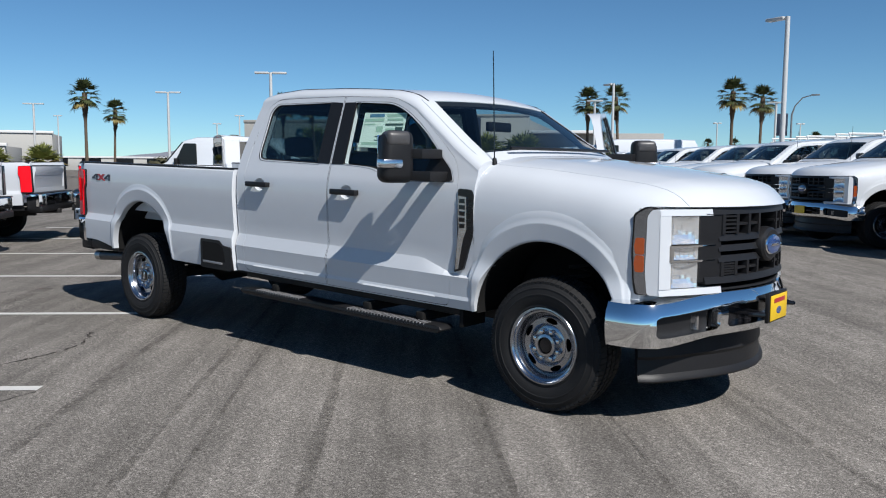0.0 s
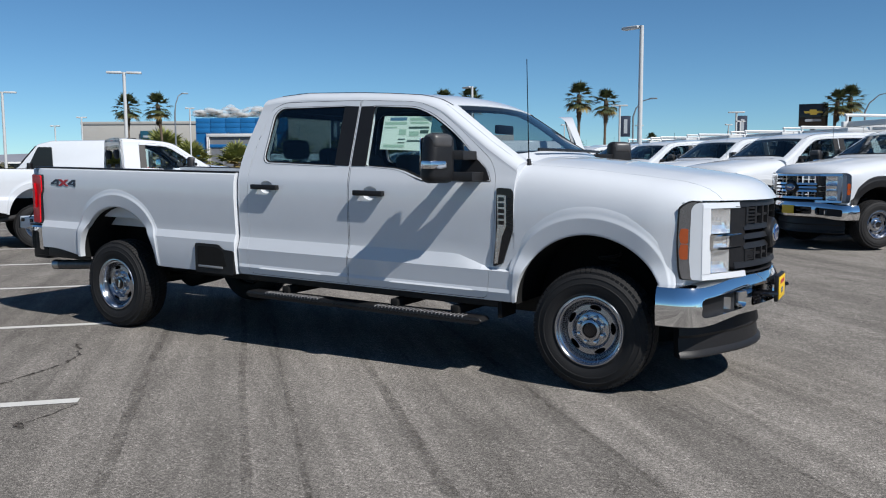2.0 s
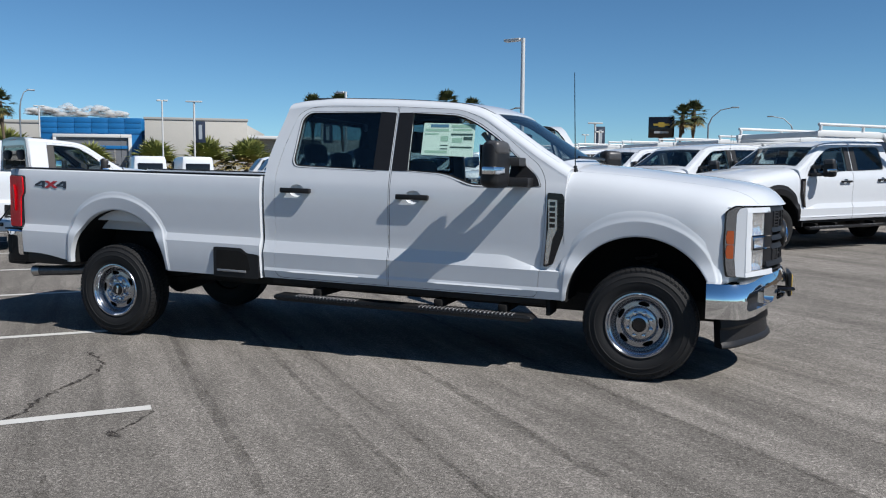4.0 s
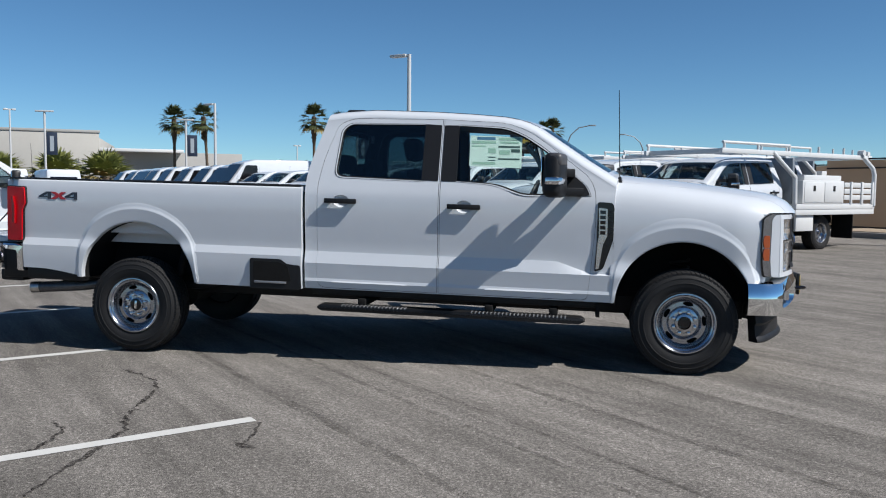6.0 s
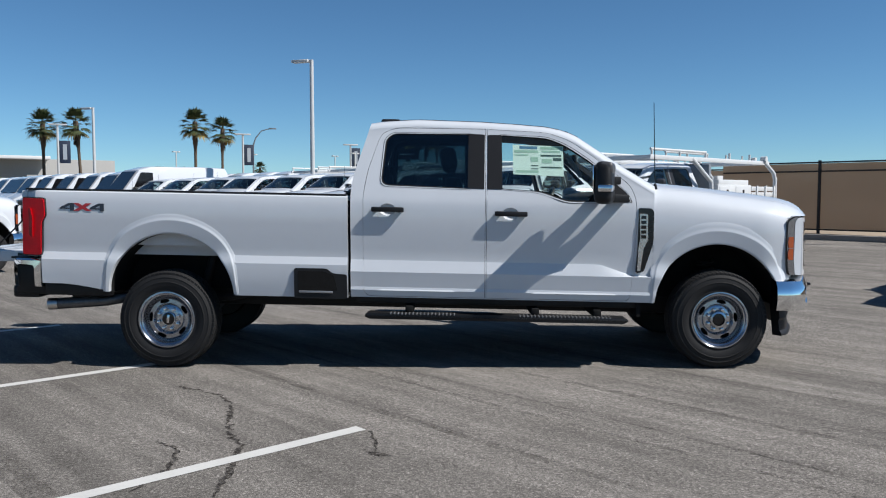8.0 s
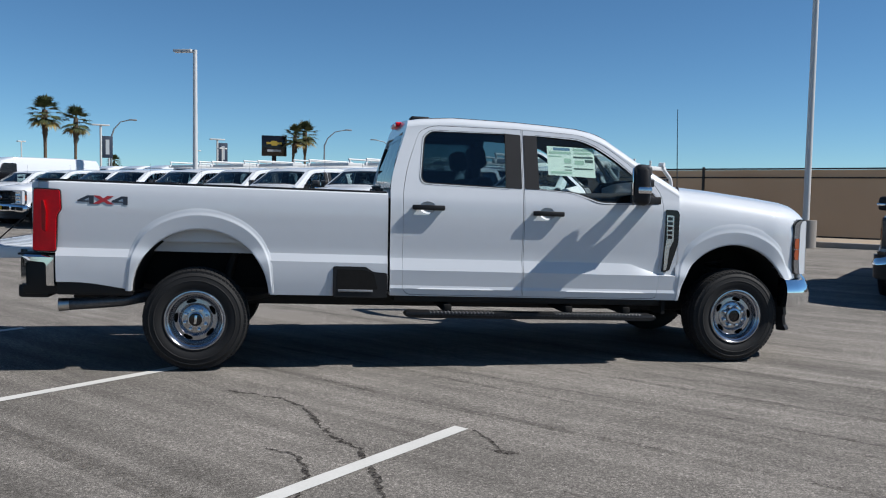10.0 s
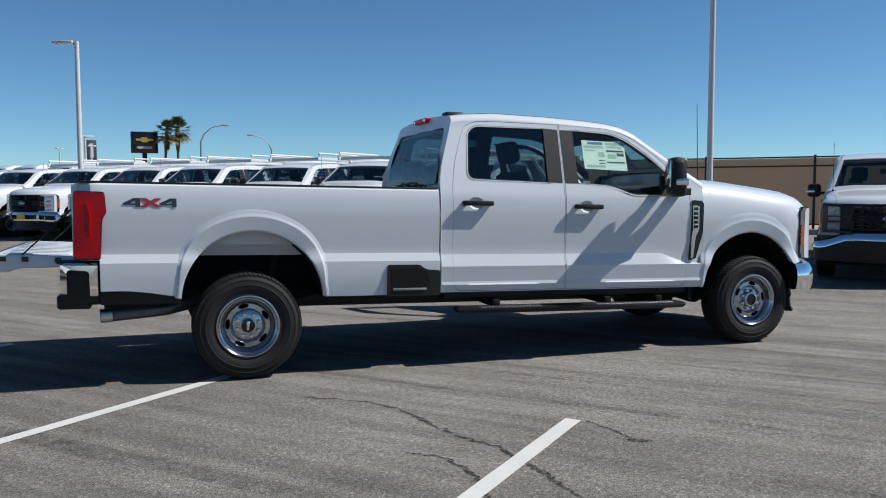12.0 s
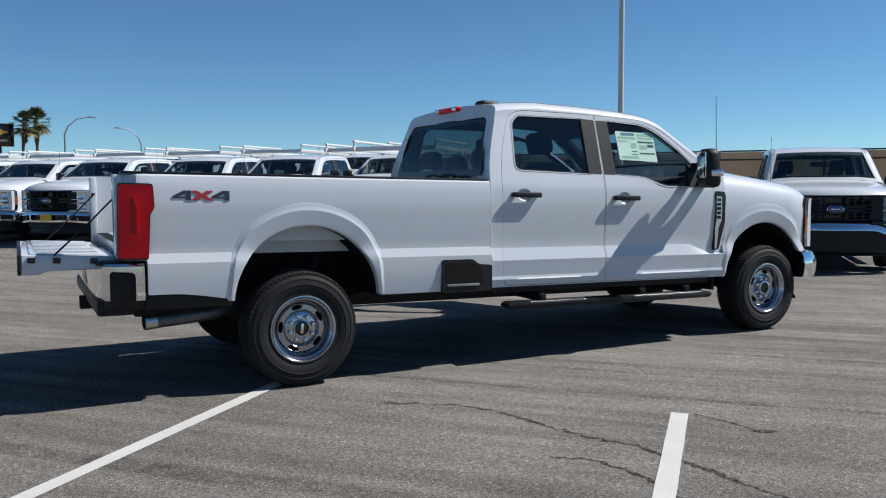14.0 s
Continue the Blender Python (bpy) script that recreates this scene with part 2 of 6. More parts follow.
def round_poly(pts, r, n=5):
    """The polygon with its corners rounded; r is one radius or one per corner."""
    out = []
    k = len(pts)
    for i in range(k):
        p, a, b = Vector(pts[i]), Vector(pts[i - 1]), Vector(pts[(i + 1) % k])
        rr = r[i] if isinstance(r, (list, tuple)) else r
        if rr <= 0:
            out.append(tuple(p))
            continue
        da, db = (a - p), (b - p)
        d = min(rr, da.length * 0.45, db.length * 0.45)
        s, e = p + da.normalized() * d, p + db.normalized() * d
        for j in range(n + 1):
            t = j / n
            out.append(tuple((1 - t) ** 2 * s + 2 * t * (1 - t) * p + t * t * e))
    return out


def tube(bm, path, r, n=10, cap=True):
    """A round bar along a path; r is one radius or one per point."""
    pts = [Vector(p) for p in path]
    rings = []
    side = None
    for i, p in enumerate(pts):
        d = ((pts[i + 1] - p).normalized() if i + 1 < len(pts) else Vector()) + ((p - pts[i - 1]).normalized() if i else Vector())
        d.normalize()
        if side is None:
            side = d.orthogonal().normalized()
        side = (side - d * side.dot(d)).normalized()
        up = d.cross(side)
        rr = r[i] if isinstance(r, (list, tuple)) else r
        rings.append([bm.verts.new(p + (side * math.cos(2 * math.pi * j / n) + up * math.sin(2 * math.pi * j / n)) * rr) for j in range(n)])
    skin(bm, rings, cap)
    return bm


def tubed(*a, **k):
    return tube(bmesh.new(), *a, **k)


def skin(bm, rings, cap=True, closed=True):
    n = len(rings[0])
    for a, b in zip(rings, rings[1:]):
        for j in range(n if closed else n - 1):
            bm.faces.new((a[j], a[(j + 1) % n], b[(j + 1) % n], b[j]))
    if cap:
        bm.faces.new(rings[0][::-1])
        bm.faces.new(rings[-1])


def lathe(bm, profile, n=40, close=False):
    """A profile of (radius, y) turned round the y axis."""
    rings = [[bm.verts.new((r * math.cos(2 * math.pi * j / n), y, r * math.sin(2 * math.pi * j / n))) for j in range(n)] for r, y in profile]
    skin(bm, rings, cap=not close)
    if close:
        for j in range(n):
            bm.faces.new((rings[-1][j], rings[-1][(j + 1) % n], rings[0][(j + 1) % n], rings[0][j]))
    return bm


def carve(bm, tools):
    """Solid arithmetic: each tool is ('DIFFERENCE' or 'INTERSECT' or 'UNION', bmesh)."""
    made = []

    def temp(b, free=True, tool=True):
        if tool:
            bmesh.ops.recalc_face_normals(b, faces=b.faces[:])
        elif b.calc_volume(signed=True) < 0:
            bmesh.ops.reverse_faces(b, faces=b.faces[:])
        me = bpy.data.meshes.new("work")
        b.to_mesh(me)
        if free:
            b.free()
        ob = new("work", me)
        made.append(ob)
        return ob
    base = temp(bm, tool=False)
    for op, t in tools:
        cutter = temp(t)
        mod = base.modifiers.new("cut", "BOOLEAN")
        mod.operation, mod.object, mod.solver = op, cutter, "EXACT"
    dg = bpy.context.evaluated_depsgraph_get()
    res = bpy.data.meshes.new_from_object(base.evaluated_get(dg))
    out = bmesh.new()
    out.from_mesh(res)
    bpy.data.meshes.remove(res)
    for ob in made:
        me = ob.data
        bpy.data.objects.remove(ob)
        bpy.data.meshes.remove(me)
    return out


def lerp_table(x, table):
    for (a, u), (b, v) in zip(table, table[1:]):
        if x <= b:
            t = max(0.0, min(1.0, (x - a) / (b - a)))
            return u + (v - u) * t
    return table[-1][1]


def smooth(t):
    t = max(0.0, min(1.0, t))
    return t * t * (3 - 2 * t)


ANG = radians(43.5)
U, V = Vector((math.cos(ANG), math.sin(ANG), 0)), Vector((-math.sin(ANG), math.cos(ANG), 0))


def ground_z(x, y):
    """The lot rises a little towards its far edge."""
    u = U.x * x + U.y * y
    return 0.011 * max(0.0, min(19.0, u - 3.0))


def lot(u, v, z=0.0, turn=0.0):
    """A pose on the car park's own grid: u along the stall lines, v across them; turn in degrees from u."""
    p = U * u + V * v
    return pose(p.x, p.y, z + ground_z(p.x, p.y), 0, 0, 43.5 + turn)

# the pickup: x forward, origin on the ground midway between the axles; the body leans a little nose-down
RAKE = 0.02
WB = 2.235
ARCH_R, ARCH_Z = 0.52, 0.545
SIDE = [(0.50, 0.935), (0.57, 0.949), (0.585, 0.952), (0.63, 0.966), (0.655, 0.961), (0.75, 0.970), (0.777, 0.973), (0.871, 0.9425), (0.90, 0.9405),
        (1.05, 0.950), (1.2, 0.956), (1.32, 0.951), (1.375, 0.941), (1.41, 0.929), (1.50, 0.906), (1.90, 0.785), (2.05, 0.74)]
ROOF = [(-0.76, 1.985), (-0.6, 2.005), (-0.2, 2.026), (0.3, 2.017), (0.6, 2.003), (0.82, 1.985), (0.95, 1.957), (1.04, 1.917), (1.2, 1.815), (1.45, 1.655), (1.7, 1.51)]
HOOD = [(1.69, 1.53), (2.04, 1.50), (2.45, 1.449), (2.65, 1.420), (2.76, 1.390), (2.82, 1.352), (2.87, 1.302), (2.90, 1.258)]
LOWER_BODY = [(0.0, 0.0), (0.83, 0.78), (1.285, 1.185), (1.40, 1.27), (1.53, 1.37), (1.92, 1.85), (2.03, 1.95), (3.0, 2.92)]  # the lighter pickup: low hood, tall windshield


def half_width(x, z):
    w = lerp_table(z, SIDE)
    if x > 2.55:
        w -= 0.06 * smooth((x - 2.55) / 0.45)
    return w


def band_z(x, z):
    """The lit band along the flank keeps its height, then closes to a point at the front of the front door."""
    top = 0.871 - 0.085 * max(0.0, min(1.0, (x - 1.27) / 0.26))
    if z <= 0.777 or z >= 1.05:
        return z
    return 0.777 + (z - 0.777) * (top - 0.777) / 0.094 if z <= 0.871 else top + (z - 0.871) * (1.05 - top) / 0.179


def cab_bow(x):
    return 0.13 * smooth((x - 0.5) / 0.6)


def cab_lean(x, z):
    return 0.17 * smooth((z - 1.38) / 0.75) * max(0.0, 1 - (x + 0.74) / 0.5)


def cab_ring(x, d=0.0):
    zt = lerp_table(x, ROOF) - d
    rows = [0.57 + d] + [z for z in (0.63, 0.655, 0.70, 0.75, 0.777, 0.80, 0.835, 0.871, 0.90, 0.97, 1.05, 1.12, 1.2, 1.27, 1.32, 1.36, 1.39) if z > 0.6 + d]
    zs = zt - 0.075
    rows += [1.39 + (zs - 1.39) * i / 7 for i in range(1, 8)]
    pts = [(half_width(x, z) - d, band_z(x, z)) for z in rows]
    w = pts[-1][0]
    for i in range(1, 10):
        a = math.pi / 2 * i / 9
        pts.append((w - 0.11 * (1 - math.cos(a)), zs + 0.075 * math.sin(a)))
    w = pts[-1][0]
    for i in range(1, 7):
        y = w * (1 - i / 6)
        pts.append((y, zt + 0.028 * (1 - (y / w) ** 2)))
    right = [(x + cab_bow(x) * (1 - (y / 0.95) ** 2) * smooth((z - 1.0) / 0.4) + cab_lean(x, z), -y, z) for y, z in pts]
    return right + [(px, -py, pz) for px, py, pz in right[-2::-1]]


def loft(rings):
    bm = bmesh.new()
    skin(bm, [[bm.verts.new(p) for p in r] for r in rings])
    return bm


def spread(a, b, step):
    n = max(1, round((b - a) / step))
    return [a + (b - a) * i / n for i in range(n + 1)]


def clip_ring(x):
    zt = lerp_table(x, HOOD)
    rows = (0.565, 0.63, 0.655, 0.70, 0.75, 0.777, 0.80, 0.835, 0.871, 0.90, 0.95, 1.0, 1.04, 1.08, 1.11)
    drop = 0.05 * smooth((x - 2.7) / 0.25)
    pts = [(half_width(x, z), band_z(x, z)) for z in rows]
    w = pts[-1][0]
    p = [Vector(q) for q in ((w, 1.11), (w + 0.008, zt - 0.10), (w - 0.07, zt - 0.03), (0.66, zt - 0.006))]
    for i in range(1, 12):
        t = i / 11
        q = (1 - t) ** 3 * p[0] + 3 * t * (1 - t) ** 2 * p[1] + 3 * t * t * (1 - t) * p[2] + t ** 3 * p[3]
        pts.append((q.x, q.y))
    for i in range(1, 8):
        y = 0.66 * (1 - i / 7)
        pts.append((y, zt - 0.006 + 0.012 * smooth((0.66 - y) / 0.12) + 0.02 * (1 - (y / 0.66) ** 2)))
    bow = 0.13 + 0.17 * smooth((x - 1.7) / 1.1)
    right = [(x + bow * (1 - (y / 0.95) ** 2), -y, z) for y, z in pts]
    return right + [(px, -py, pz) for px, py, pz in right[-2::-1]]


BEDSIDE = [(0.50, 0.958), (0.57, 0.978), (0.63, 0.988), (0.75, 0.996), (0.827, 0.9955), (0.888, 0.9725), (0.91, 0.9715), (1.05, 0.980), (1.2, 0.986), (1.32, 0.981)]


def bed_half(x, z):
    """Half the bed's width: one shallow lit crease, lower edge tucked under."""
    return lerp_table(min(z, 1.32), BEDSIDE)


def bed_ring(x):
    zt = 1.408
    zb = 0.563 + 0.07 * smooth((-x - 2.5) / 0.6)
    rows = [zb] + [z for z in (0.655, 0.70, 0.75, 0.80, 0.827, 0.86, 0.888, 0.91, 0.95, 1.0, 1.05, 1.1, 1.15, 1.2, 1.25, 1.3, 1.34, 1.37)]
    pts = [(bed_half(x, z) - 0.012 * smooth((z - 1.3) / 0.1), z) for z in rows]
    w = pts[-1][0]
    pts += [(w - 0.006, 1.392), (w - 0.02, 1.404), (w - 0.035, zt), (w - 0.2, zt)]
    pts = [(y, z if z < 1.0 else 1.0 + (z - 1.0) * 0.945) for y, z in pts]
    tuck = 0.05 * smooth((-x - 3.25) / 0.12)
    right = [(x, -y + tuck, z) for y, z in pts]
    return right + [(px, -py, pz) for px, py, pz in right[::-1]]


def flare_ring(cx, side, nose):
    """The raised lip round a wheel opening: the flank swells towards it, then turns flat round the arch."""
    bm = bmesh.new()
    rows = []
    for i in range(61):
        a = radians(3 + 174 * i / 60)
        c, s = math.cos(a), max(0.05, math.sin(a))
        rb = 0.530 + 0.084 * smooth((s - 0.12) / 0.75)
        if nose:
            rb = min(rb, 0.54 / max(0.3, c) if c > 0 else 0.55 / max(0.3, -c))
        lim = rb + (0.075 if nose else 0.065) * (0.3 + 0.7 * s)
        k = 0.35 + 0.45 * smooth(s / 0.7)
        row = []
        for r, off in ((0.508, -0.05), (0.508, 0.003), (0.5125, 0.0075), (0.522, 0.0088), (rb - 0.005, 0.0128), (rb, 0.0134), (rb + 0.006, 0.0122), (rb + 0.25 * (lim - rb), 0.0065), (rb + 0.5 * (lim - rb), 0.0028),
                       (rb + 0.75 * (lim - rb), 0.0012), (lim, -0.004)):
            off = off * k if off > 0 else off
            x, z = cx + r * math.cos(a), max(0.568, ARCH_Z + r * math.sin(a))
            row.append(bm.verts.new((x, side * ((half_width(x, min(z, 1.32)) if nose else bed_half(x, z)) + off), z)))
        rows.append(row)
    skin(bm, rows, cap=False, closed=False)
    bmesh.ops.remove_doubles(bm, verts=bm.verts[:], dist=0.0004)
    return bm


def arch_tool(cx, y0, y1):
    bm = bmesh.new()
    pts = [(cx + ARCH_R * math.cos(a) * 1.0, ARCH_Z + ARCH_R * math.sin(a)) for a in (math.pi * i / 36 for i in range(37))]
    pts += [(cx - ARCH_R - 0.015, 0.3), (cx + ARCH_R + 0.015, 0.3)]
    return prism(bm, pts, "y", y0, y1)


REAR_WIN = round_poly([(-0.50, 1.475), (0.222, 1.458), (0.235, 1.908), (-0.40, 1.902), (-0.462, 1.85)], [0.07, 0.02, 0.03, 0.06, 0.05])
FRONT_WIN = round_poly([(0.472, 1.462), (0.79, 1.446), (1.0, 1.370), (1.515, 1.380), (1.485, 1.450), (1.2, 1.702), (1.0, 1.830), (0.86, 1.886), (0.472, 1.905)],
                       [0.02, 0.08, 0.06, 0.01, 0.03, 0.12, 0.08, 0.08, 0.03])
REAR_DOOR = round_poly([(-0.64, 0.578), (0.342, 0.578), (0.348, 1.40), (0.356, 1.952), (-0.38, 1.950), (-0.50, 1.90), (-0.605, 1.60), (-0.64, 1.40)],
                       [0.08, 0.0, 0, 0, 0.08, 0.08, 0.12, 0.05])
FRONT_DOOR = round_poly([(0.350, 0.578), (1.508, 0.578), (1.540, 0.90), (1.566, 1.2), (1.558, 1.42), (1.512, 1.520), (1.2, 1.762), (1.02, 1.880), (0.86, 1.932), (0.364, 1.952), (0.356, 1.40)],
                        [0.0, 0.05, 0.1, 0.1, 0.08, 0.06, 0.1, 0.1, 0.1, 0, 0])


def inset(poly, d):
    c = Vector((sum(p[0] for p in poly) / len(poly), sum(p[1] for p in poly) / len(poly)))
    out = []
    for p in poly:
        v = Vector(p) - c
        out.append(tuple(c + v * (1 - d / max(v.length, 0.01))))
    return out


def side_sheet(poly, y_of, side, thick, bevel=0.0):
    """A plate with a side-view outline that lies on the body's flank."""
    bm = bmesh.new()
    a = [bm.verts.new((x, side * y_of(x, z), z)) for x, z in poly]
    b = [bm.verts.new((x, side * (y_of(x, z) - thick), z)) for x, z in poly]
    n = len(poly)
    bm.faces.new(a)
    bm.faces.new(b[::-1])
    for i in range(n):
        bm.faces.new((a[i], b[i], b[(i + 1) % n], a[(i + 1) % n]))
    return bm


def front_x(y):
    return 2.865 + 0.30 * (1 - min(1.0, abs(y) / 0.95) ** 2)


def bowed(bm, y0, y1, z0, z1, back, out, n=8, lean=0.0):
    """A bar bent along the nose: back and out are depths from the nose line."""
    rings = []
    for i in range(n + 1):
        y = y0 + (y1 - y0) * i / n
        x = front_x(y)
        rings.append([bm.verts.new((x + back, y, z0)), bm.verts.new((x + out, y, z0)), bm.verts.new((x + out - lean, y, z1)), bm.verts.new((x + back, y, z1))])
    skin(bm, rings)
    return bm


def swept(path, profile):
    """A profile of (outward, z) carried along a plan path, closed at the ends."""
    bm = bmesh.new()
    rings = []
    for i, p in enumerate(path):
        a, b = Vector(path[max(0, i - 1)]), Vector(path[min(len(path) - 1, i + 1)])
        d = (b - a).normalized()
        n = Vector((d.y, -d.x))
        if n.x < 0 and abs(n.x) > abs(n.y):
            n = -n
        rings.append([bm.verts.new((p[0] + n.x * o, p[1] + n.y * o, z)) for o, z in profile])
    skin(bm, rings)
    return bm


def make_wheel(front=True):
    """Wheel centred on its own hub; the outside faces -y."""
    w = {}
    bm = bmesh.new()
    prof = [(0.218, -0.112), (0.226, -0.122), (0.236, -0.126), (0.246, -0.124), (0.262, -0.131), (0.285, -0.136), (0.300, -0.1365), (0.302, -0.1385), (0.308, -0.1385), (0.310, -0.136), (0.338, -0.131), (0.340, -0.133), (0.346, -0.132), (0.348, -0.128), (0.368, -0.117), (0.380, -0.104), (0.387, -0.08), (0.389, 0), (0.387, 0.08), (0.380, 0.104), (0.365, 0.122), (0.31, 0.136), (0.246, 0.126), (0.218, 0.112)]
    lathe(bm, prof, 56, close=True)
    w["tyre"] = bm
    bm = bmesh.new()
    for k in range(70):
        a = 2 * math.pi * k / 70
        for j, (y, dy) in enumerate(((-0.096, 0.023), (-0.047, 0.019), (0.0, 0.018), (0.047, 0.019), (0.096, 0.023))):
            b = a + (j % 2) * math.pi / 70
            r0, r1, h = 0.372 if j in (0, 4) else 0.382, 0.3985 - (0.005 if j in (0, 4) else 0), 0.0145
            vs = []
            for rr in (r0, r1):
                for s, t in ((-1, -1), (1, -1), (1, 1), (-1, 1)):
                    aa = b + s * h / 0.40 + t * 0.012
                    drop = 0.012 if (j == 0 and t < 0 or j == 4 and t > 0) else 0.0
                    vs.append(bm.verts.new(((rr - drop) * math.cos(aa), y + t * dy, (rr - drop) * math.sin(aa))))
            for q in ((4, 5, 6, 7), (0, 1, 5, 4), (1, 2, 6, 5), (2, 3, 7, 6), (3, 0, 4, 7)):
                bm.faces.new([vs[i] for i in q])
    w["tread"] = bm
    # raised ring and letters' bars on the sidewall
    bm = bmesh.new()
    rim = [(0.10, -0.034), (0.112, -0.046), (0.122, -0.070), (0.129, -0.076), (0.160, -0.074), (0.168, -0.067), (0.175, -0.046), (0.186, -0.040), (0.190, -0.060), (0.194, -0.098), (0.199, -0.108), (0.209, -0.113), (0.214, -0.126), (0.220, -0.131), (0.229, -0.130), (0.233, -0.124), (0.231, -0.115), (0.214, -0.10), (0.205, -0.02), (0.19, 0.0), (0.10, 0.0)]
    lathe(bm, rim, 56, close=True)
    tools = []
    for k in range(5):
        a = radians(72 * k + (7 if front else 36))
        t = bmesh.new()
        pts = []
        for j in range(16):
            b = 2 * math.pi * j / 16
            rad, tan = 0.0165 * math.cos(b), 0.040 * math.sin(b)
            aa = a + tan / 0.147
            rr = 0.147 + rad
            pts.append((rr * math.cos(aa), rr * math.sin(aa)))
        prism(t, pts, "y", -0.15, 0.1)
        tools.append(("DIFFERENCE", t))
    w["rim"] = carve(bm, tools)
    bm = bmesh.new()
    lathe(bm, [(0.0905, 0.02), (0.205, 0.02), (0.205, 0.09), (0.09, 0.09)], 32, close=True)
    w["drum"] = bm
    bm = bmesh.new()
    if front:
        lathe(bm, [(0.118, -0.02), (0.112, -0.052), (0.095, -0.058), (0.074, -0.058), (0.066, -0.10), (0.050, -0.104), (0.046, -0.09), (0.046, -0.06)], 32)
    else:
        lathe(bm, [(0.118, -0.02), (0.112, -0.052), (0.095, -0.060), (0.058, -0.062), (0.056, -0.085), (0.05, -0.088)], 32)
    w["hub"] = bm
    bm = bmesh.new()
    if front:
        lathe(bm, [(0.045, -0.06), (0.043, -0.094), (0.02, -0.096)], 24)
    else:
        lathe(bm, [(0.051, -0.06), (0.050, -0.0895), (0.044, -0.091)], 24)
    w["cap"] = bm
    return w


WHEEL_LOOK = {"tyre": M_RUBBER, "tread": M_RUBBER, "rim": M_STEEL, "drum": M_CHASSIS, "hub": M_HUB, "cap": M_GLOSSBLACK}


def wheel_meshes(front):
    out = {}
    for k, bm in make_wheel(front).items():
        ob = finish(k, bm, WHEEL_LOOK[k])
        out[k] = ob.data
        bpy.data.objects.remove(ob)
    nut = bmesh.new()
    lathe(nut, [(0.0165, -0.045), (0.0165, -0.082), (0.012, -0.093), (0.004, -0.096)], 8)
    ob = finish("lug_nut", nut, M_LUG)
    out["lug_nut"] = ob.data
    bpy.data.objects.remove(ob)
    return out


WHEELS = {True: wheel_meshes(True), False: wheel_meshes(False)}


def add_wheel(parent, x, side, front, spin=0.0, z=0.398, y=0.845, nuts=True):
    wheel = new("wheel", WHEELS[front]["tyre"])
    wheel.name = "wheel"
    wheel.parent = parent
    wheel.matrix_basis = pose(x, side * y, z, 0, spin, 0 if side < 0 else 180)
    for k in ("tread", "rim", "drum", "hub", "cap"):
        ob = new(k, WHEELS[front][k])
        ob.parent = wheel
        if k == "tread":
            tagged(ob, kind="stuff")
    for j in range(8 if nuts else 0):
        a = 2 * math.pi * (j + 0.5) / 8
        ob = new("lug_nut", WHEELS[front]["lug_nut"])
        ob.parent = wheel
        ob.matrix_basis = pose(0.084 * math.cos(a), 0, 0.084 * math.sin(a))
    if not front:
        ob = part("cap_mark", boxed(-0.010, 0.010, -0.0945, -0.089, -0.034, 0.034, bevel=0.002), M_LUG, wheel)
    return wheel


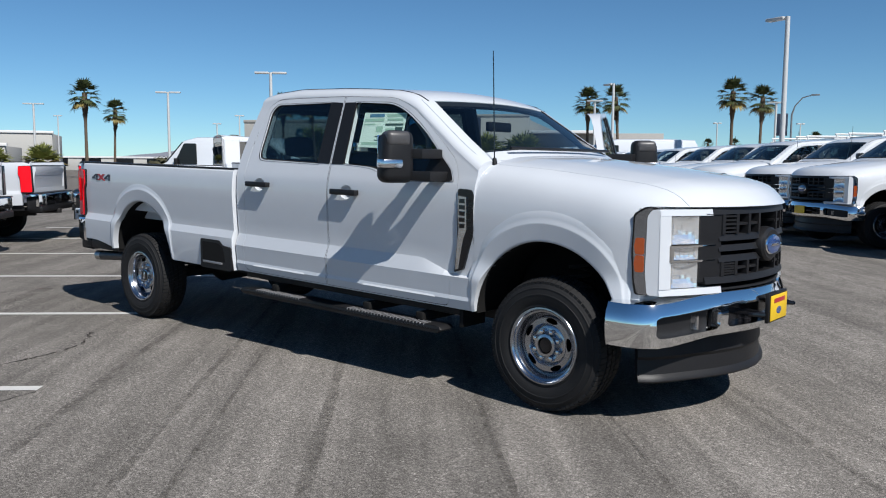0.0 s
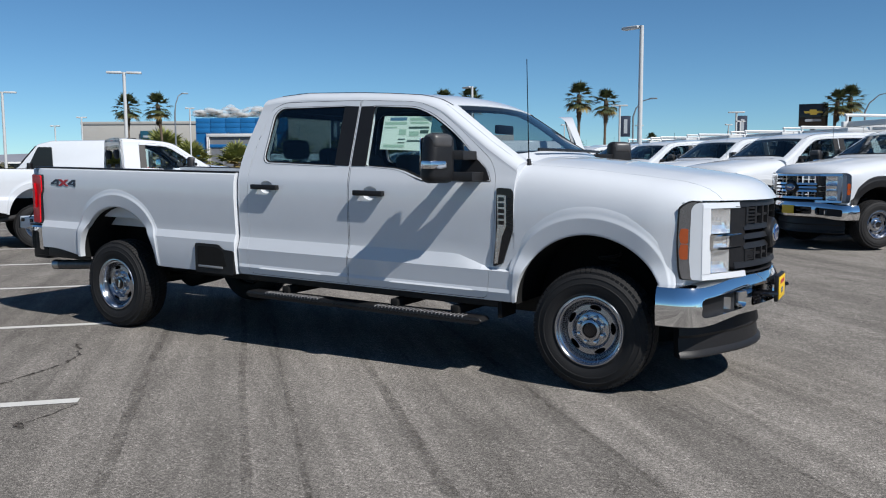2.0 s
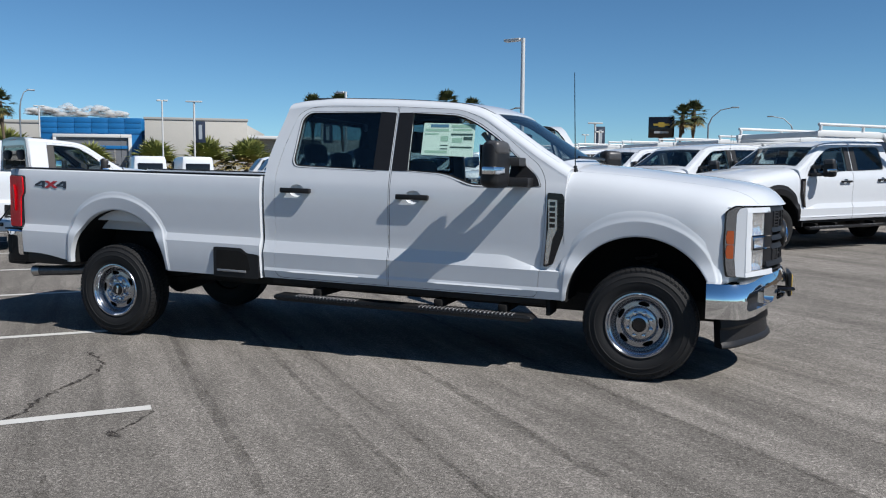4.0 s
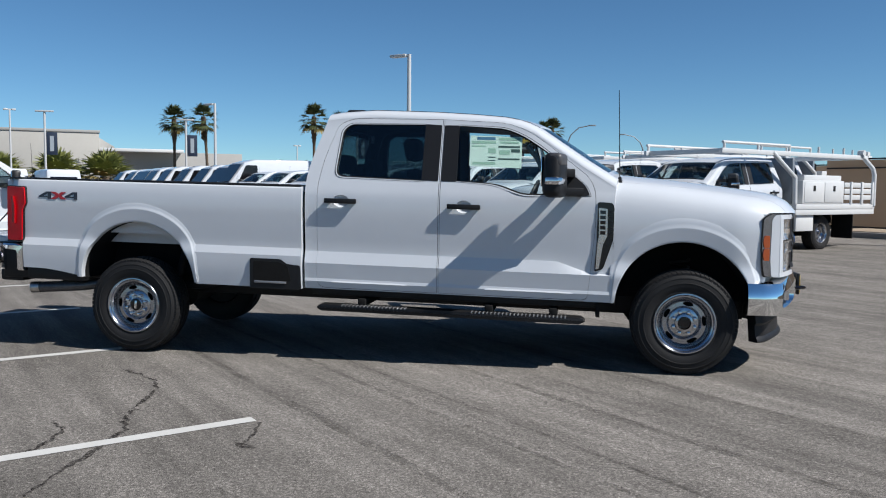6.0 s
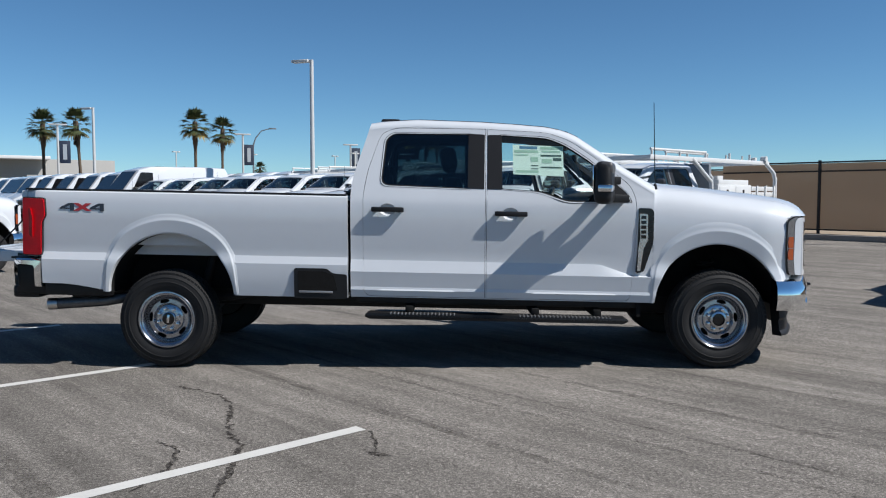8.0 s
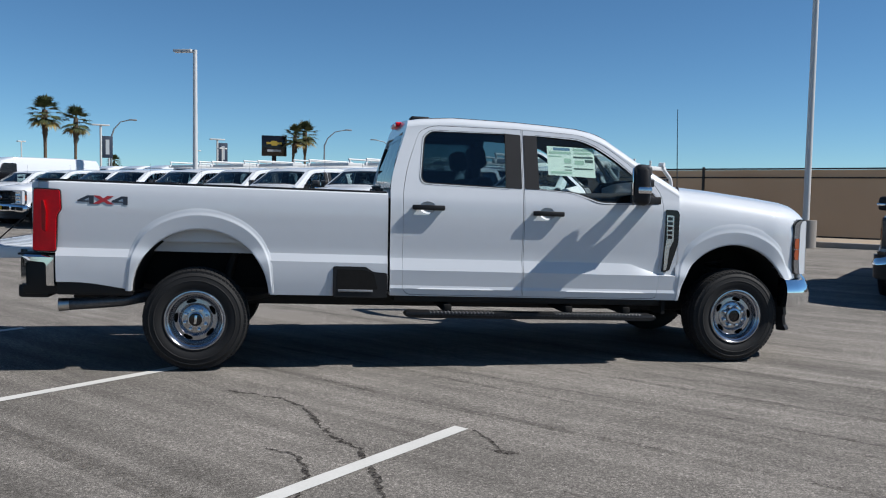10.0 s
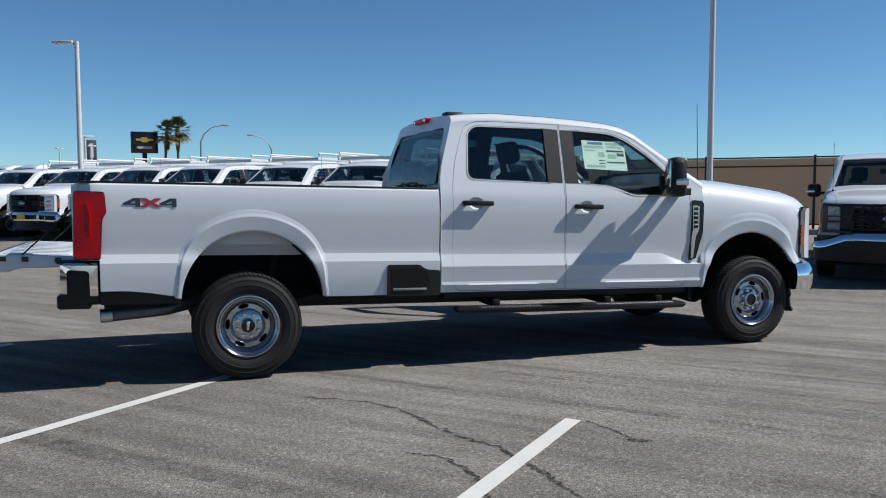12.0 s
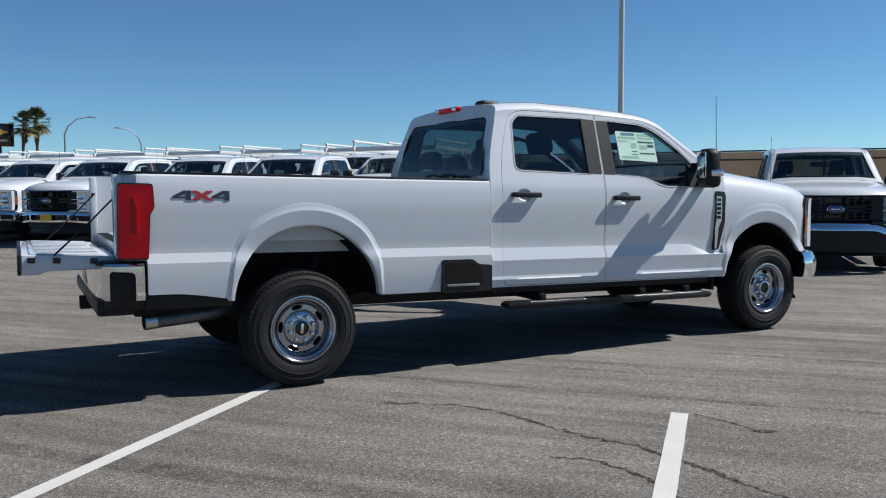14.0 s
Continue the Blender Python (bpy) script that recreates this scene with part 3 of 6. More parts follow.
def truck(name, label, m, door_open=False, gate_open=False, chrome_grille=False, bed="box", detail=True, group="", dark_flares=False, half_ton=False, regular=False):
    """A crew-cab pickup with every part a mesh of its own."""
    root = thing(name, label, "pickup truck", group=group)

    def tp(n, bm, mat, parent=root, lab="", angle=32):
        if half_ton:
            for v in bm.verts:
                v.co.z = lerp_table(v.co.z, LOWER_BODY)
        return finish(n, bm, mat, parent, lab, angle, shear=RAKE)

    # cab shell with its openings
    def solid():
        return loft([cab_ring(x) for x in spread(-0.74, 1.70, 0.06)])

    def hollow():
        return loft([cab_ring(x, 0.055) for x in spread(-0.68, 1.44, 0.12)])

    def lining(bm):
        """The inside of the shell carries the dark trim."""
        bm.normal_update()
        for f in bm.faces:
            c = f.calc_center_median()
            if f.normal.dot(c - Vector((0.4, 0, 1.25))) > 0.02:
                continue
            w = half_width(c.x, min(c.z, 1.95))
            roof = lerp_table(c.x - cab_bow(c.x), ROOF) + 0.028 * (1 - min(1.0, (c.y / 0.66) ** 2))
            if abs(c.y) < w - 0.033 and c.z < roof - 0.03 and c.x > -0.71 + cab_lean(-0.74, c.z) and c.x < 1.5:
                f.material_index = 1
        return bm
    doors = {}
    rear_x = 0.02 if regular else -0.74
    for key, poly, win in (("rear", REAR_DOOR, REAR_WIN), ("front", FRONT_DOOR, FRONT_WIN)):
        if regular and key == "rear":
            continue
        for side in (-1, 1):
            lo, hi = (-1.3, -0.55) if side < 0 else (0.55, 1.3)
            cup = bmesh.new()
            bmesh.ops.create_uvsphere(cup, u_segments=24, v_segments=14, radius=1.0)
            hx, hz = (-0.57, 1.279) if key == "rear" else (0.42, 1.263)
            bmesh.ops.transform(cup, matrix=Matrix.LocRotScale((hx + 0.128, side * (half_width(hx, hz) + 0.004), hz + 0.002), None, (0.066, 0.030, 0.050)), verts=cup.verts)
            door = carve(solid(), [("INTERSECT", prismed(inset(poly, 0.004), "y", lo, hi)), ("DIFFERENCE", prismed(win, "y", lo - 0.1, hi + 0.1)), ("DIFFERENCE", cup), ("DIFFERENCE", hollow())])
            doors[key, side] = lining(door)
    shield = bmesh.new()
    ys = [-0.70 + 1.4 * i / 12 for i in range(13)]
    top = [(1.055 + 0.13 * (1 - (y / 0.95) ** 2), y * 0.95) for y in ys]
    low = [(1.595 + 0.13 * (1 - (y / 0.95) ** 2), y * 1.12) for y in ys[::-1]]
    prism(shield, round_poly(top + low, 0.0), "z", 1.45, 2.3)
    back = prismed(round_poly([(-0.775, 1.437), (0.775, 1.437), (0.683, 1.893), (-0.683, 1.893)], 0.07), "x", -1.0, -0.467)
    shell = solid()
    for cutter in [prismed(poly, "y", lo, hi) for poly in ((FRONT_DOOR,) if regular else (REAR_DOOR, FRONT_DOOR)) for lo, hi in ((-1.3, -0.55), (0.55, 1.3))] + [shield] + ([boxed(-1.5, rear_x, -1.5, 1.5, 0.3, 2.5)] if regular else [back]) + [hollow()]:
        shell = carve(shell, [("DIFFERENCE", cutter)])
    shell = lining(shell)

    if regular:
        wall = carve(solid(), [("INTERSECT", boxed(rear_x, rear_x + 0.05, -1.5, 1.5, 0.3, 2.5)), ("DIFFERENCE", prismed(round_poly([(-0.775, 1.437), (0.775, 1.437), (0.683, 1.893), (-0.683, 1.893)], 0.07), "x", -0.5, 0.5))])
        tp("cab_back", wall, M_PAINT)
    cab = tp("cab", shell, (M_PAINT, M_TRIM), root, "", 14)
    tp("floor_pan", boxed(-0.68, 1.6, -0.85, 0.85, 0.60, 0.66), M_TRIM)
    win_y = lambda x, z: half_width(x, z) - 0.012
    for (key, side), bm in doors.items():
        door = tp(key + "_door", bm, (M_PAINT, M_TRIM), root, "", 14)
        dark = key == "rear"
        win = REAR_WIN if dark else FRONT_WIN
        tp("window_pane", side_sheet(inset(win, -0.012), win_y, side, 0.005), M_GLASS if not dark else M_SHIELD, door).visible_shadow = False
        ring = bmesh.new()
        o, i2 = inset(win, -0.014), inset(win, 0.012)
        vo = [ring.verts.new((x, side * (half_width(x, z) + 0.002), z)) for x, z in o]
        vi = [ring.verts.new((x, side * (half_width(x, z) - 0.010), z)) for x, z in i2]
        for k in range(len(o)):
            ring.faces.new((vo[k], vo[(k + 1) % len(o)], vi[(k + 1) % len(o)], vi[k]))
        tp("window_seal", ring, M_LINER, door)
        lip = bmesh.new()
        o, i2 = inset(win, -0.045), inset(win, 0.006)
        vo = [lip.verts.new((x, side * (half_width(x, z) - 0.060), z)) for x, z in o]
        vi = [lip.verts.new((x, side * (half_width(x, z) - 0.057), z)) for x, z in i2]
        for k in range(len(o)):
            lip.faces.new((vo[k], vo[(k + 1) % len(o)], vi[(k + 1) % len(o)], vi[k]))
        tp("inner_seal", lip, M_LINER, door, "black rubber inner frame seal")
        if dark:
            pil = [(0.205, 1.462), (0.338, 1.458), (0.347, 1.905), (0.215, 1.912)]
            hx = -0.57
            hz = 1.279
        else:
            pil = [(0.362, 1.458), (0.485, 1.458), (0.485, 1.905), (0.370, 1.905)]
            hx = 0.42
            hz = 1.263
        tp("pillar_trim", side_sheet(round_poly(pil, 0.01, 2), lambda x, z: half_width(x, z) + 0.003, side, 0.012), M_BLACK, door, "satin black pillar cover")
        if not dark:
            sail = round_poly([(1.27, 1.37), (1.51, 1.378), (1.483, 1.452), (1.35, 1.568), (1.30, 1.555)], 0.02, 3)
            tp("sail_panel", side_sheet(sail, lambda x, z: half_width(x, z) + 0.004, side, 0.03), M_BLACK, door)
        # handle: cup in the skin, grip bar over it
        skin_y = half_width(hx + 0.13, hz)
        hb = bmesh.new()
        box(hb, hx, hx + 0.262, side * (skin_y + 0.020), side * (skin_y + 0.048), hz - 0.018, hz + 0.022, bevel=0.009)
        box(hb, hx + 0.01, hx + 0.05, side * (skin_y - 0.012), side * (skin_y + 0.03), hz - 0.015, hz + 0.018, bevel=0.006)
        box(hb, hx + 0.20, hx + 0.255, side * (skin_y - 0.01), side * (skin_y + 0.03), hz - 0.015, hz + 0.020, bevel=0.006)
        tp("door_handle", hb, M_BLACK, door, "black plastic pull handle")
        # crease line low on the door
        x0, x1 = (-0.52, 0.10) if dark else (0.72, 1.40)
        cr = side_sheet([(x0, 0.628), (x1, 0.628), (x1 - 0.03, 0.643), (x0 + 0.03, 0.643)], lambda x, z: half_width(x, z) + 0.006 - 0.5 * (z - 0.628), side, 0.02)
        tp("sill_crease", cr, M_PAINT, door)
        if not dark:
            # towing mirror
            ma, mb, mz = (0.99, 1.19, 1.60) if half_ton else (1.078, 1.302, 1.688)
            skew = Matrix.Translation((1.25, side * (ma + mb) / 2, 0)) @ Matrix.Rotation(radians(20 * side), 4, "Z")
            hw2 = (mb - ma) / 2

            def skewed(bm):
                bmesh.ops.transform(bm, matrix=skew, verts=bm.verts)
                return bm
            head = boxed(-0.066, 0.072, -hw2, hw2, 1.36, mz, bevel=0.05, seg=4)
            for v in head.verts:
                v.co.y -= side * 0.03 * smooth((v.co.z - 1.55) / 0.15) * (1 if v.co.y * side > 0.0 else 0)
            mir = tp("mirror_housing", skewed(head), M_BLACK, door, "black folding towing mirror")
            for zz, th, xa, xb in ((1.445, 0.03, 1.30, 1.38),) if half_ton else ((1.406, 0.030, 1.385, 1.465), (1.546, 0.031, 1.325, 1.400)):
                plan = [(xa, side * 0.905), (xb, side * 0.905), (xb, side * (ma + 0.02)), (1.28, side * (ma + 0.07)), (1.28, side * (ma - 0.01)), (xa, side * (ma - 0.04))]
                tp("mirror_arm", prismed(plan, "z", zz - th, zz + th, bevel=0.006), M_BLACK, mir)
            tp("mirror_glass", skewed(boxed(-0.072, -0.064, -hw2 + 0.025, hw2 - 0.03, 1.44, mz - 0.03, bevel=0.003)), M_CHROME, mir)
            if not half_ton:
                tp("mirror_cap", skewed(boxed(-0.03, 0.079, -hw2 + 0.03, hw2 - 0.032, 1.585, 1.683, bevel=0.03, seg=3)), M_CAPGREY, mir)
            tp("signal_lens", skewed(boxed(-0.03, 0.080, side * (hw2 - 0.135), side * (hw2 + 0.0055), 1.452, 1.510, bevel=0.014)), M_LUG, mir, "clear turn signal strip")
        if key == "front" and side == 1 and door_open:
            h = Matrix.Translation((1.585, 0.93, 0)) @ pose(0, 0, 0, 0, 0, -67) @ Matrix.Translation((-1.585, -0.93, 0))
            door.matrix_basis = h
    # windshield, rear window, cowl, wipers
    gl = bmesh.new()
    rows = []
    for x in spread(1.035, 1.615, 0.06):
        row = []
        for i in range(15):
            y = -0.86 + 1.72 * i / 14
            zt = lerp_table(x, ROOF)
            wz = min(0.86, half_width(x, zt - 0.075) - 0.05)
            yy = y / 0.86 * wz
            row.append(gl.verts.new((x + cab_bow(x) * (1 - (yy / 0.95) ** 2), yy, zt + 0.028 * (1 - (yy / wz) ** 2) - 0.010)))
        rows.append(row)
    skin(gl, rows, cap=False, closed=False)
    ws = tp("windshield", gl, M_SHIELD)
    ws.visible_shadow = False
    # black printed border inside the pane's edge, deeper under the roof
    frit = bmesh.new()

    def on_pane(x, f):
        zt = lerp_table(x, ROOF)
        wz = min(0.86, half_width(x, zt - 0.075) - 0.05)
        return frit.verts.new((x + cab_bow(x) * (1 - (f * wz / 0.95) ** 2), f * wz, zt + 0.028 * (1 - f * f) - 0.014))

    for s in (-1, 1):
        skin(frit, [[on_pane(x, s * f) for f in (0.925, 0.96, 1.0)] for x in spread(1.035, 1.615, 0.06)], cap=False, closed=False)
    for x0, x1 in ((1.035, 1.105), (1.575, 1.615)):
        skin(frit, [[on_pane(x, -0.925 + 1.85 * i / 14) for i in range(15)] for x in (x0, (x0 + x1) / 2, x1)], cap=False, closed=False)
    tp("printed_border", frit, M_TRIM, ws, "black printed edge of the windshield")
    gb = bmesh.new()
    rows = []
    for i in range(9):
        z = 1.425 + 0.48 * i / 8
        rows.append([gb.verts.new((rear_x + 0.012 + cab_lean(rear_x, z), y, z)) for y in (-0.79 + 0.096 * i / 8, 0.79 - 0.096 * i / 8)])
    skin(gb, rows, cap=False, closed=False)
    rear_glass = tp("rear_window", gb, M_BACKGLASS)
    rear_glass.visible_shadow = False
    # black printed border round the pane
    border = bmesh.new()
    outer = round_poly([(-0.786, 1.428), (0.786, 1.428), (0.692, 1.902), (-0.692, 1.902)], 0.06, 4)
    inner = round_poly([(-0.715, 1.475), (0.715, 1.475), (0.635, 1.85), (-0.635, 1.85)], 0.06, 4)
    ro, ri = ([border.verts.new((rear_x + 0.0095 + cab_lean(rear_x, z), y, z)) for y, z in ring] for ring in (outer, inner))
    for k in range(len(ro)):
        border.faces.new((ro[k], ro[(k + 1) % len(ro)], ri[(k + 1) % len(ro)], ri[k]))
    tp("glass_border", border, M_GLOSSBLACK, rear_glass)
    bandm = bmesh.new()
    rows = []
    for x in spread(1.03, 1.12, 0.045):
        zt = lerp_table(x, ROOF)
        wz = half_width(x, zt - 0.075) - 0.06
        rows.append([bandm.verts.new((x + cab_bow(x) * (1 - (t * wz / 0.95) ** 2), t * wz, zt + 0.028 * (1 - t * t) - 0.014)) for t in (-1, -0.6, -0.2, 0.2, 0.6, 1)])
    skin(bandm, rows, cap=False, closed=False)
    tp("shade_band", bandm, M_GLOSSBLACK)
    cowl = bmesh.new()
    rows = []
    for x, dz in ((1.585, 0.004), (1.64, 0.006), (1.69, 0.004), (1.73, -0.012), (1.78, -0.05)):
        rows.append([cowl.verts.new((x + 0.13 * (1 - (t * 0.84 / 0.95) ** 2), t * 0.84, lerp_table(min(x, 1.70), ROOF) + dz + 0.02 * (1 - t * t) - 0.045 * t ** 4)) for t in (-1, -0.6, -0.2, 0.2, 0.6, 1)])
    skin(cowl, rows, cap=False, closed=False)
    tp("cowl_panel", cowl, M_BLACK)
    for y0, y1 in ((-0.62, 0.10), (0.0, 0.66)):
        wp = bmesh.new()
        pts = [(1.66 + 0.13 * (1 - (y / 0.95) ** 2), y, lerp_table(1.63, ROOF) + 0.045) for y in spread(y0, y1, 0.12)]
        tube(wp, pts, 0.011, 6)
        tp("wiper", wp, M_BLACK)
    for side in (-1, 1):
        mo = bmesh.new()
        rows = []
        for x in spread(rear_x + 0.16, 1.06, 0.08):
            r = cab_ring(x)
            a = r[32] if side < 0 else (r[32][0], -r[32][1], r[32][2])
            rows.append([mo.verts.new((a[0], a[1] - 0.008, a[2] - 0.002)), mo.verts.new((a[0], a[1] - 0.006, a[2] + 0.003)), mo.verts.new((a[0], a[1] + 0.006, a[2] + 0.003)), mo.verts.new((a[0], a[1] + 0.008, a[2] - 0.002))])
        skin(mo, rows)
        tp("roof_moulding", mo, M_BLACK)
    fin = bmesh.new()
    box(fin, rear_x + 0.21, rear_x + 0.38, -0.46, -0.33, 2.0, 2.048, bevel=0.02, seg=3)
    tp("roof_fin", fin, M_BLACK)
    br = tp("brake_light", boxed(rear_x + (0.0 if regular else 0.11), rear_x + 0.17, -0.19, 0.19, 1.975, 2.015, bevel=0.012), M_RED, root, "red and clear high brake light")
    for s in (-1, 1):
        tp("cargo_lens", boxed(rear_x + 0.105, rear_x + 0.165, s * 0.12, s * 0.185, 1.978, 2.012, bevel=0.008), M_LUG, br)
    # front clip and hood
    clip = loft([clip_ring(x) for x in spread(1.69, 2.90, 0.04)])
    arches = [("DIFFERENCE", arch_tool(WB - 0.015, -1.3, -0.45)), ("DIFFERENCE", arch_tool(WB - 0.015, 0.45, 1.3))]
    cavity = boxed(2.0, 2.92, -0.42, 0.42, 0.3, 1.2)
    hood_plan = round_poly([(1.76, -0.80), (2.75, -0.735), (3.3, -0.70), (3.3, 0.70), (2.75, 0.735), (1.76, 0.80)], 0.02, 2)
    fascia = bowed(bmesh.new(), -1.15, 1.15, 0.3, 1.292, -0.085, 0.6, 24)
    clip = carve(clip, arches + [("DIFFERENCE", cavity), ("DIFFERENCE", fascia)])
    hood = carve(clip.copy(), [("INTERSECT", prismed(inset(hood_plan, 0.004), "z", 1.215, 1.7))])
    clip = carve(clip, [("DIFFERENCE", prismed(hood_plan, "z", 1.211, 1.7))])

    def arch_liner(bm, cx):
        for f in bm.faces:
            c = f.calc_center_median()
            if abs(math.hypot(c.x - cx, c.z - ARCH_Z) - ARCH_R) < 0.03 and abs(f.normal.y) < 0.6 and abs(c.y) < 0.94 or abs(c.y) < 0.5 and c.z < 1.2:
                f.material_index = 1
        return bm
    clip.normal_update()
    tp("front_fender", arch_liner(clip, WB - 0.015), (M_PAINT, M_LINER), root, "", 14)
    tp("hood", hood, M_PAINT)
    for cx in (WB - 0.015, -WB + 0.045):
        for side in (-1, 1):
            lin = bmesh.new()
            rows = []
            for i in range(25):
                a = math.pi * (-0.06 + 1.12 * i / 24)
                r = ARCH_R - 0.012
                rows.append([lin.verts.new((cx + r * math.cos(a), side * y, max(0.56, ARCH_Z + r * math.sin(a)))) for y in (0.50, 0.75, 0.93)])
            skin(lin, rows, cap=False, closed=False)
            tp("wheel_liner", lin, M_LINER)
            if cx > 0 or bed == "box":
                tp("fender_flare", flare_ring(cx, side, cx > 0), M_BLACK if dark_flares else M_PAINT, root, "", 50)
    # bed
    if bed == "box":
        bx = loft([bed_ring(x) for x in spread(-3.365, -0.762, 0.045)])
        tray = boxed(-3.5, -0.83, -0.86, 0.86, 0.93, 1.6)
        bx = carve(bx, [("DIFFERENCE", arch_tool(-WB + 0.045, -1.3, -0.5)), ("DIFFERENCE", arch_tool(-WB + 0.045, 0.5, 1.3)), ("DIFFERENCE", tray), ("DIFFERENCE", boxed(-3.6, -3.228, -1.3, 1.3, 0.3, 0.848))])
        bx.normal_update()
        for f in bx.faces:
            c = f.calc_center_median()
            if math.hypot(c.x + WB - 0.045, c.z - ARCH_Z) < ARCH_R + 0.03 and abs(c.y) < 0.94 or c.z < 0.60:
                f.material_index = 1
        tp("bed", bx, (M_PAINT, M_LINER), root, "", 14)
        for side in (-1, 1):
            well = bmesh.new()
            pts = [(-WB + 0.045 + 0.46 * math.cos(a), 0.95 + 0.26 * max(0, math.sin(a)) ** 0.6) for a in (math.pi * i / 14 for i in range(15))]
            prism(well, pts, "y", side * 0.62, side * 0.862)
            tp("wheel_tub", well, M_PAINT)
            a0 = math.asin((0.86 - ARCH_Z) / 0.50)
            arc = [(-WB + 0.045 + 0.50 * math.cos(a), ARCH_Z + 0.50 * math.sin(a)) for a in (a0 + (math.pi - 2 * a0) * i / 20 for i in range(21))]
            tp("inner_fender", prismed(arc, "y", side * 0.70, side * 0.72), M_PAINT)
            rail = bmesh.new()
            box(rail, -3.36, -0.77, side * 0.865, side * 0.955, 1.382, 1.397, bevel=0.005)
            tp("rail_cap", rail, M_BLACK, root, "black plastic bed rail cap")
            # tail lamp with its notched front edge
            lamp = round_poly([(-3.392, 0.862), (-3.222, 0.862), (-3.215, 1.125), (-3.184, 1.168), (-3.188, 1.312), (-3.378, 1.316)], 0.02, 3)
            tl = tp("tail_lamp", side_sheet(lamp, lambda x, z: 1.012 - 0.05 * smooth((-x - 3.27) / 0.14), side, 0.075), M_RED, root, "tall red tail lamp")
            tp("lamp_bezel", side_sheet(inset(lamp, -0.010), lambda x, z: 1.003 - 0.05 * smooth((-x - 3.27) / 0.14), side, 0.075), M_GLOSSBLACK, tl)
            on_lamp = lambda x, z: 1.0135 - 0.05 * smooth((-x - 3.27) / 0.14)
            if detail:
                tp("lamp_core", side_sheet(round_poly([(-3.318, 1.02), (-3.288, 1.0), (-3.284, 1.16), (-3.300, 1.235), (-3.318, 1.235)], 0.012, 3), on_lamp, side, 0.02), M_REDDARK, tl, "deeper red lamp core")
            # pocket step in front of the rear wheel
            pocket = round_poly([(-1.19, 0.556), (-0.765, 0.556), (-0.765, 0.752), (-0.88, 0.760), (-0.93, 0.798), (-1.19, 0.798)], 0.02, 3)
            sp = tp("side_step", side_sheet(pocket, lambda x, z: 1.0065, side, 0.12), M_BLACK, root, "black moulded side step in the bed")
            # flat dark plate paints the recess's shade on; no hollow is cut
            tp("step_recess", side_sheet(round_poly([(-1.16, 0.622), (-0.84, 0.622), (-0.87, 0.745), (-0.95, 0.775), (-1.16, 0.775)], 0.015, 3), lambda x, z: 1.0085, side, 0.02), M_LINER, sp)
            tp("step_tread", boxed(-1.15, -0.88, side * 0.96, side * 1.016, 0.600, 0.618, bevel=0.004), M_TREAD, sp)
            # black strip added in the cab gap, standing in for its shade
            tp("gap_filler", boxed(-0.7605, -0.741, side * 0.55, side * 0.925, 0.60, 1.345), M_LINER)
        # bulkhead ribs and floor ribs
        fl = bmesh.new()
        for i in range(11):
            y = -0.6 + 0.12 * i
            box(fl, -3.3, -0.85, y - 0.03, y + 0.03, 0.93, 0.945, bevel=0.006)
        tp("bed_floor", fl, M_PAINT)
        # tailgate
        gate = bmesh.new()
        prism(gate, [(-0.045, 0.0), (0.035, 0.0), (0.035, 0.53), (-0.085, 0.53), (-0.085, 0.43), (-0.05, 0.36)], "y", -0.765, 0.765, bevel=0.010)
        g = finish("tailgate", gate, M_PAINT, root)
        rib = bmesh.new()
        box(rib, 0.035, 0.043, -0.70, 0.70, 0.05, 0.48, bevel=0.004)
        finish("inner_panel", rib, M_PAINT, g)
        for i in range(9 if detail else 0):
            y = -0.6 + 0.15 * i
            finish("gate_rib", boxed(0.043, 0.05, y - 0.03, y + 0.03, 0.08, 0.45, bevel=0.004), M_PAINT, g)
        finish("gate_cap", boxed(-0.088, 0.038, -0.772, 0.772, 0.520, 0.543, bevel=0.008), M_BLACK, g, "black tailgate edge cap")
        for s in (-1, 1):
            for zz in (0.12, 0.33, 0.47) if detail else ():
                finish("gate_latch", boxed(-0.012, 0.022, s * 0.760, s * 0.776, zz - 0.022, zz + 0.022, bevel=0.003), M_GLOSSBLACK, g)
        if gate_open:
            g.matrix_basis = pose(-3.395, 0, 0.828 + RAKE * 3.4, 0, -87.0, 0)
            for s in (-1, 1):
                tp("gate_cable", tubed([(-3.37, s * 0.78, 1.25), (-3.53, s * 0.772, 1.08), (-3.74, s * 0.776, 0.875)], 0.006, 6), M_CHASSIS)
                tp("gate_post", boxed(-3.402, -3.355, s * 0.79, s * 0.935, 0.86, 1.375, bevel=0.008), M_PAINT)
                tp("gate_striker", tubed([(-3.38, s * 0.795, 1.24), (-3.392, s * 0.785, 1.24)], 0.012, 8), M_GLOSSBLACK)
        else:
            g.matrix_basis = pose(-3.315, 0, 0.79 + RAKE * 3.3)
    # rear bumper
    rb = bmesh.new()
    path = [(-3.245, -0.965), (-3.40, -0.965), (-3.475, -0.92), (-3.50, -0.80), (-3.505, -0.5), (-3.505, 0.0), (-3.505, 0.5), (-3.50, 0.80), (-3.475, 0.92), (-3.40, 0.965), (-3.245, 0.965)]
    path = path if bed == "box" else []
    if path:
        rings = []
        prof = [(0.0, 0.600), (0.012, 0.615), (0.016, 0.72), (0.012, 0.812), (0.0, 0.828), (-0.05, 0.831), (-0.05, 0.600)]
        for i, p in enumerate(path):
            a, b = Vector(path[max(0, i - 1)]), Vector(path[min(len(path) - 1, i + 1)])
            d = (b - a).normalized()
            n = Vector((-abs(d.y), 0)) if abs(d.y) > 0.9 else Vector((-abs(d.y), math.copysign(abs(d.x), p[1])))
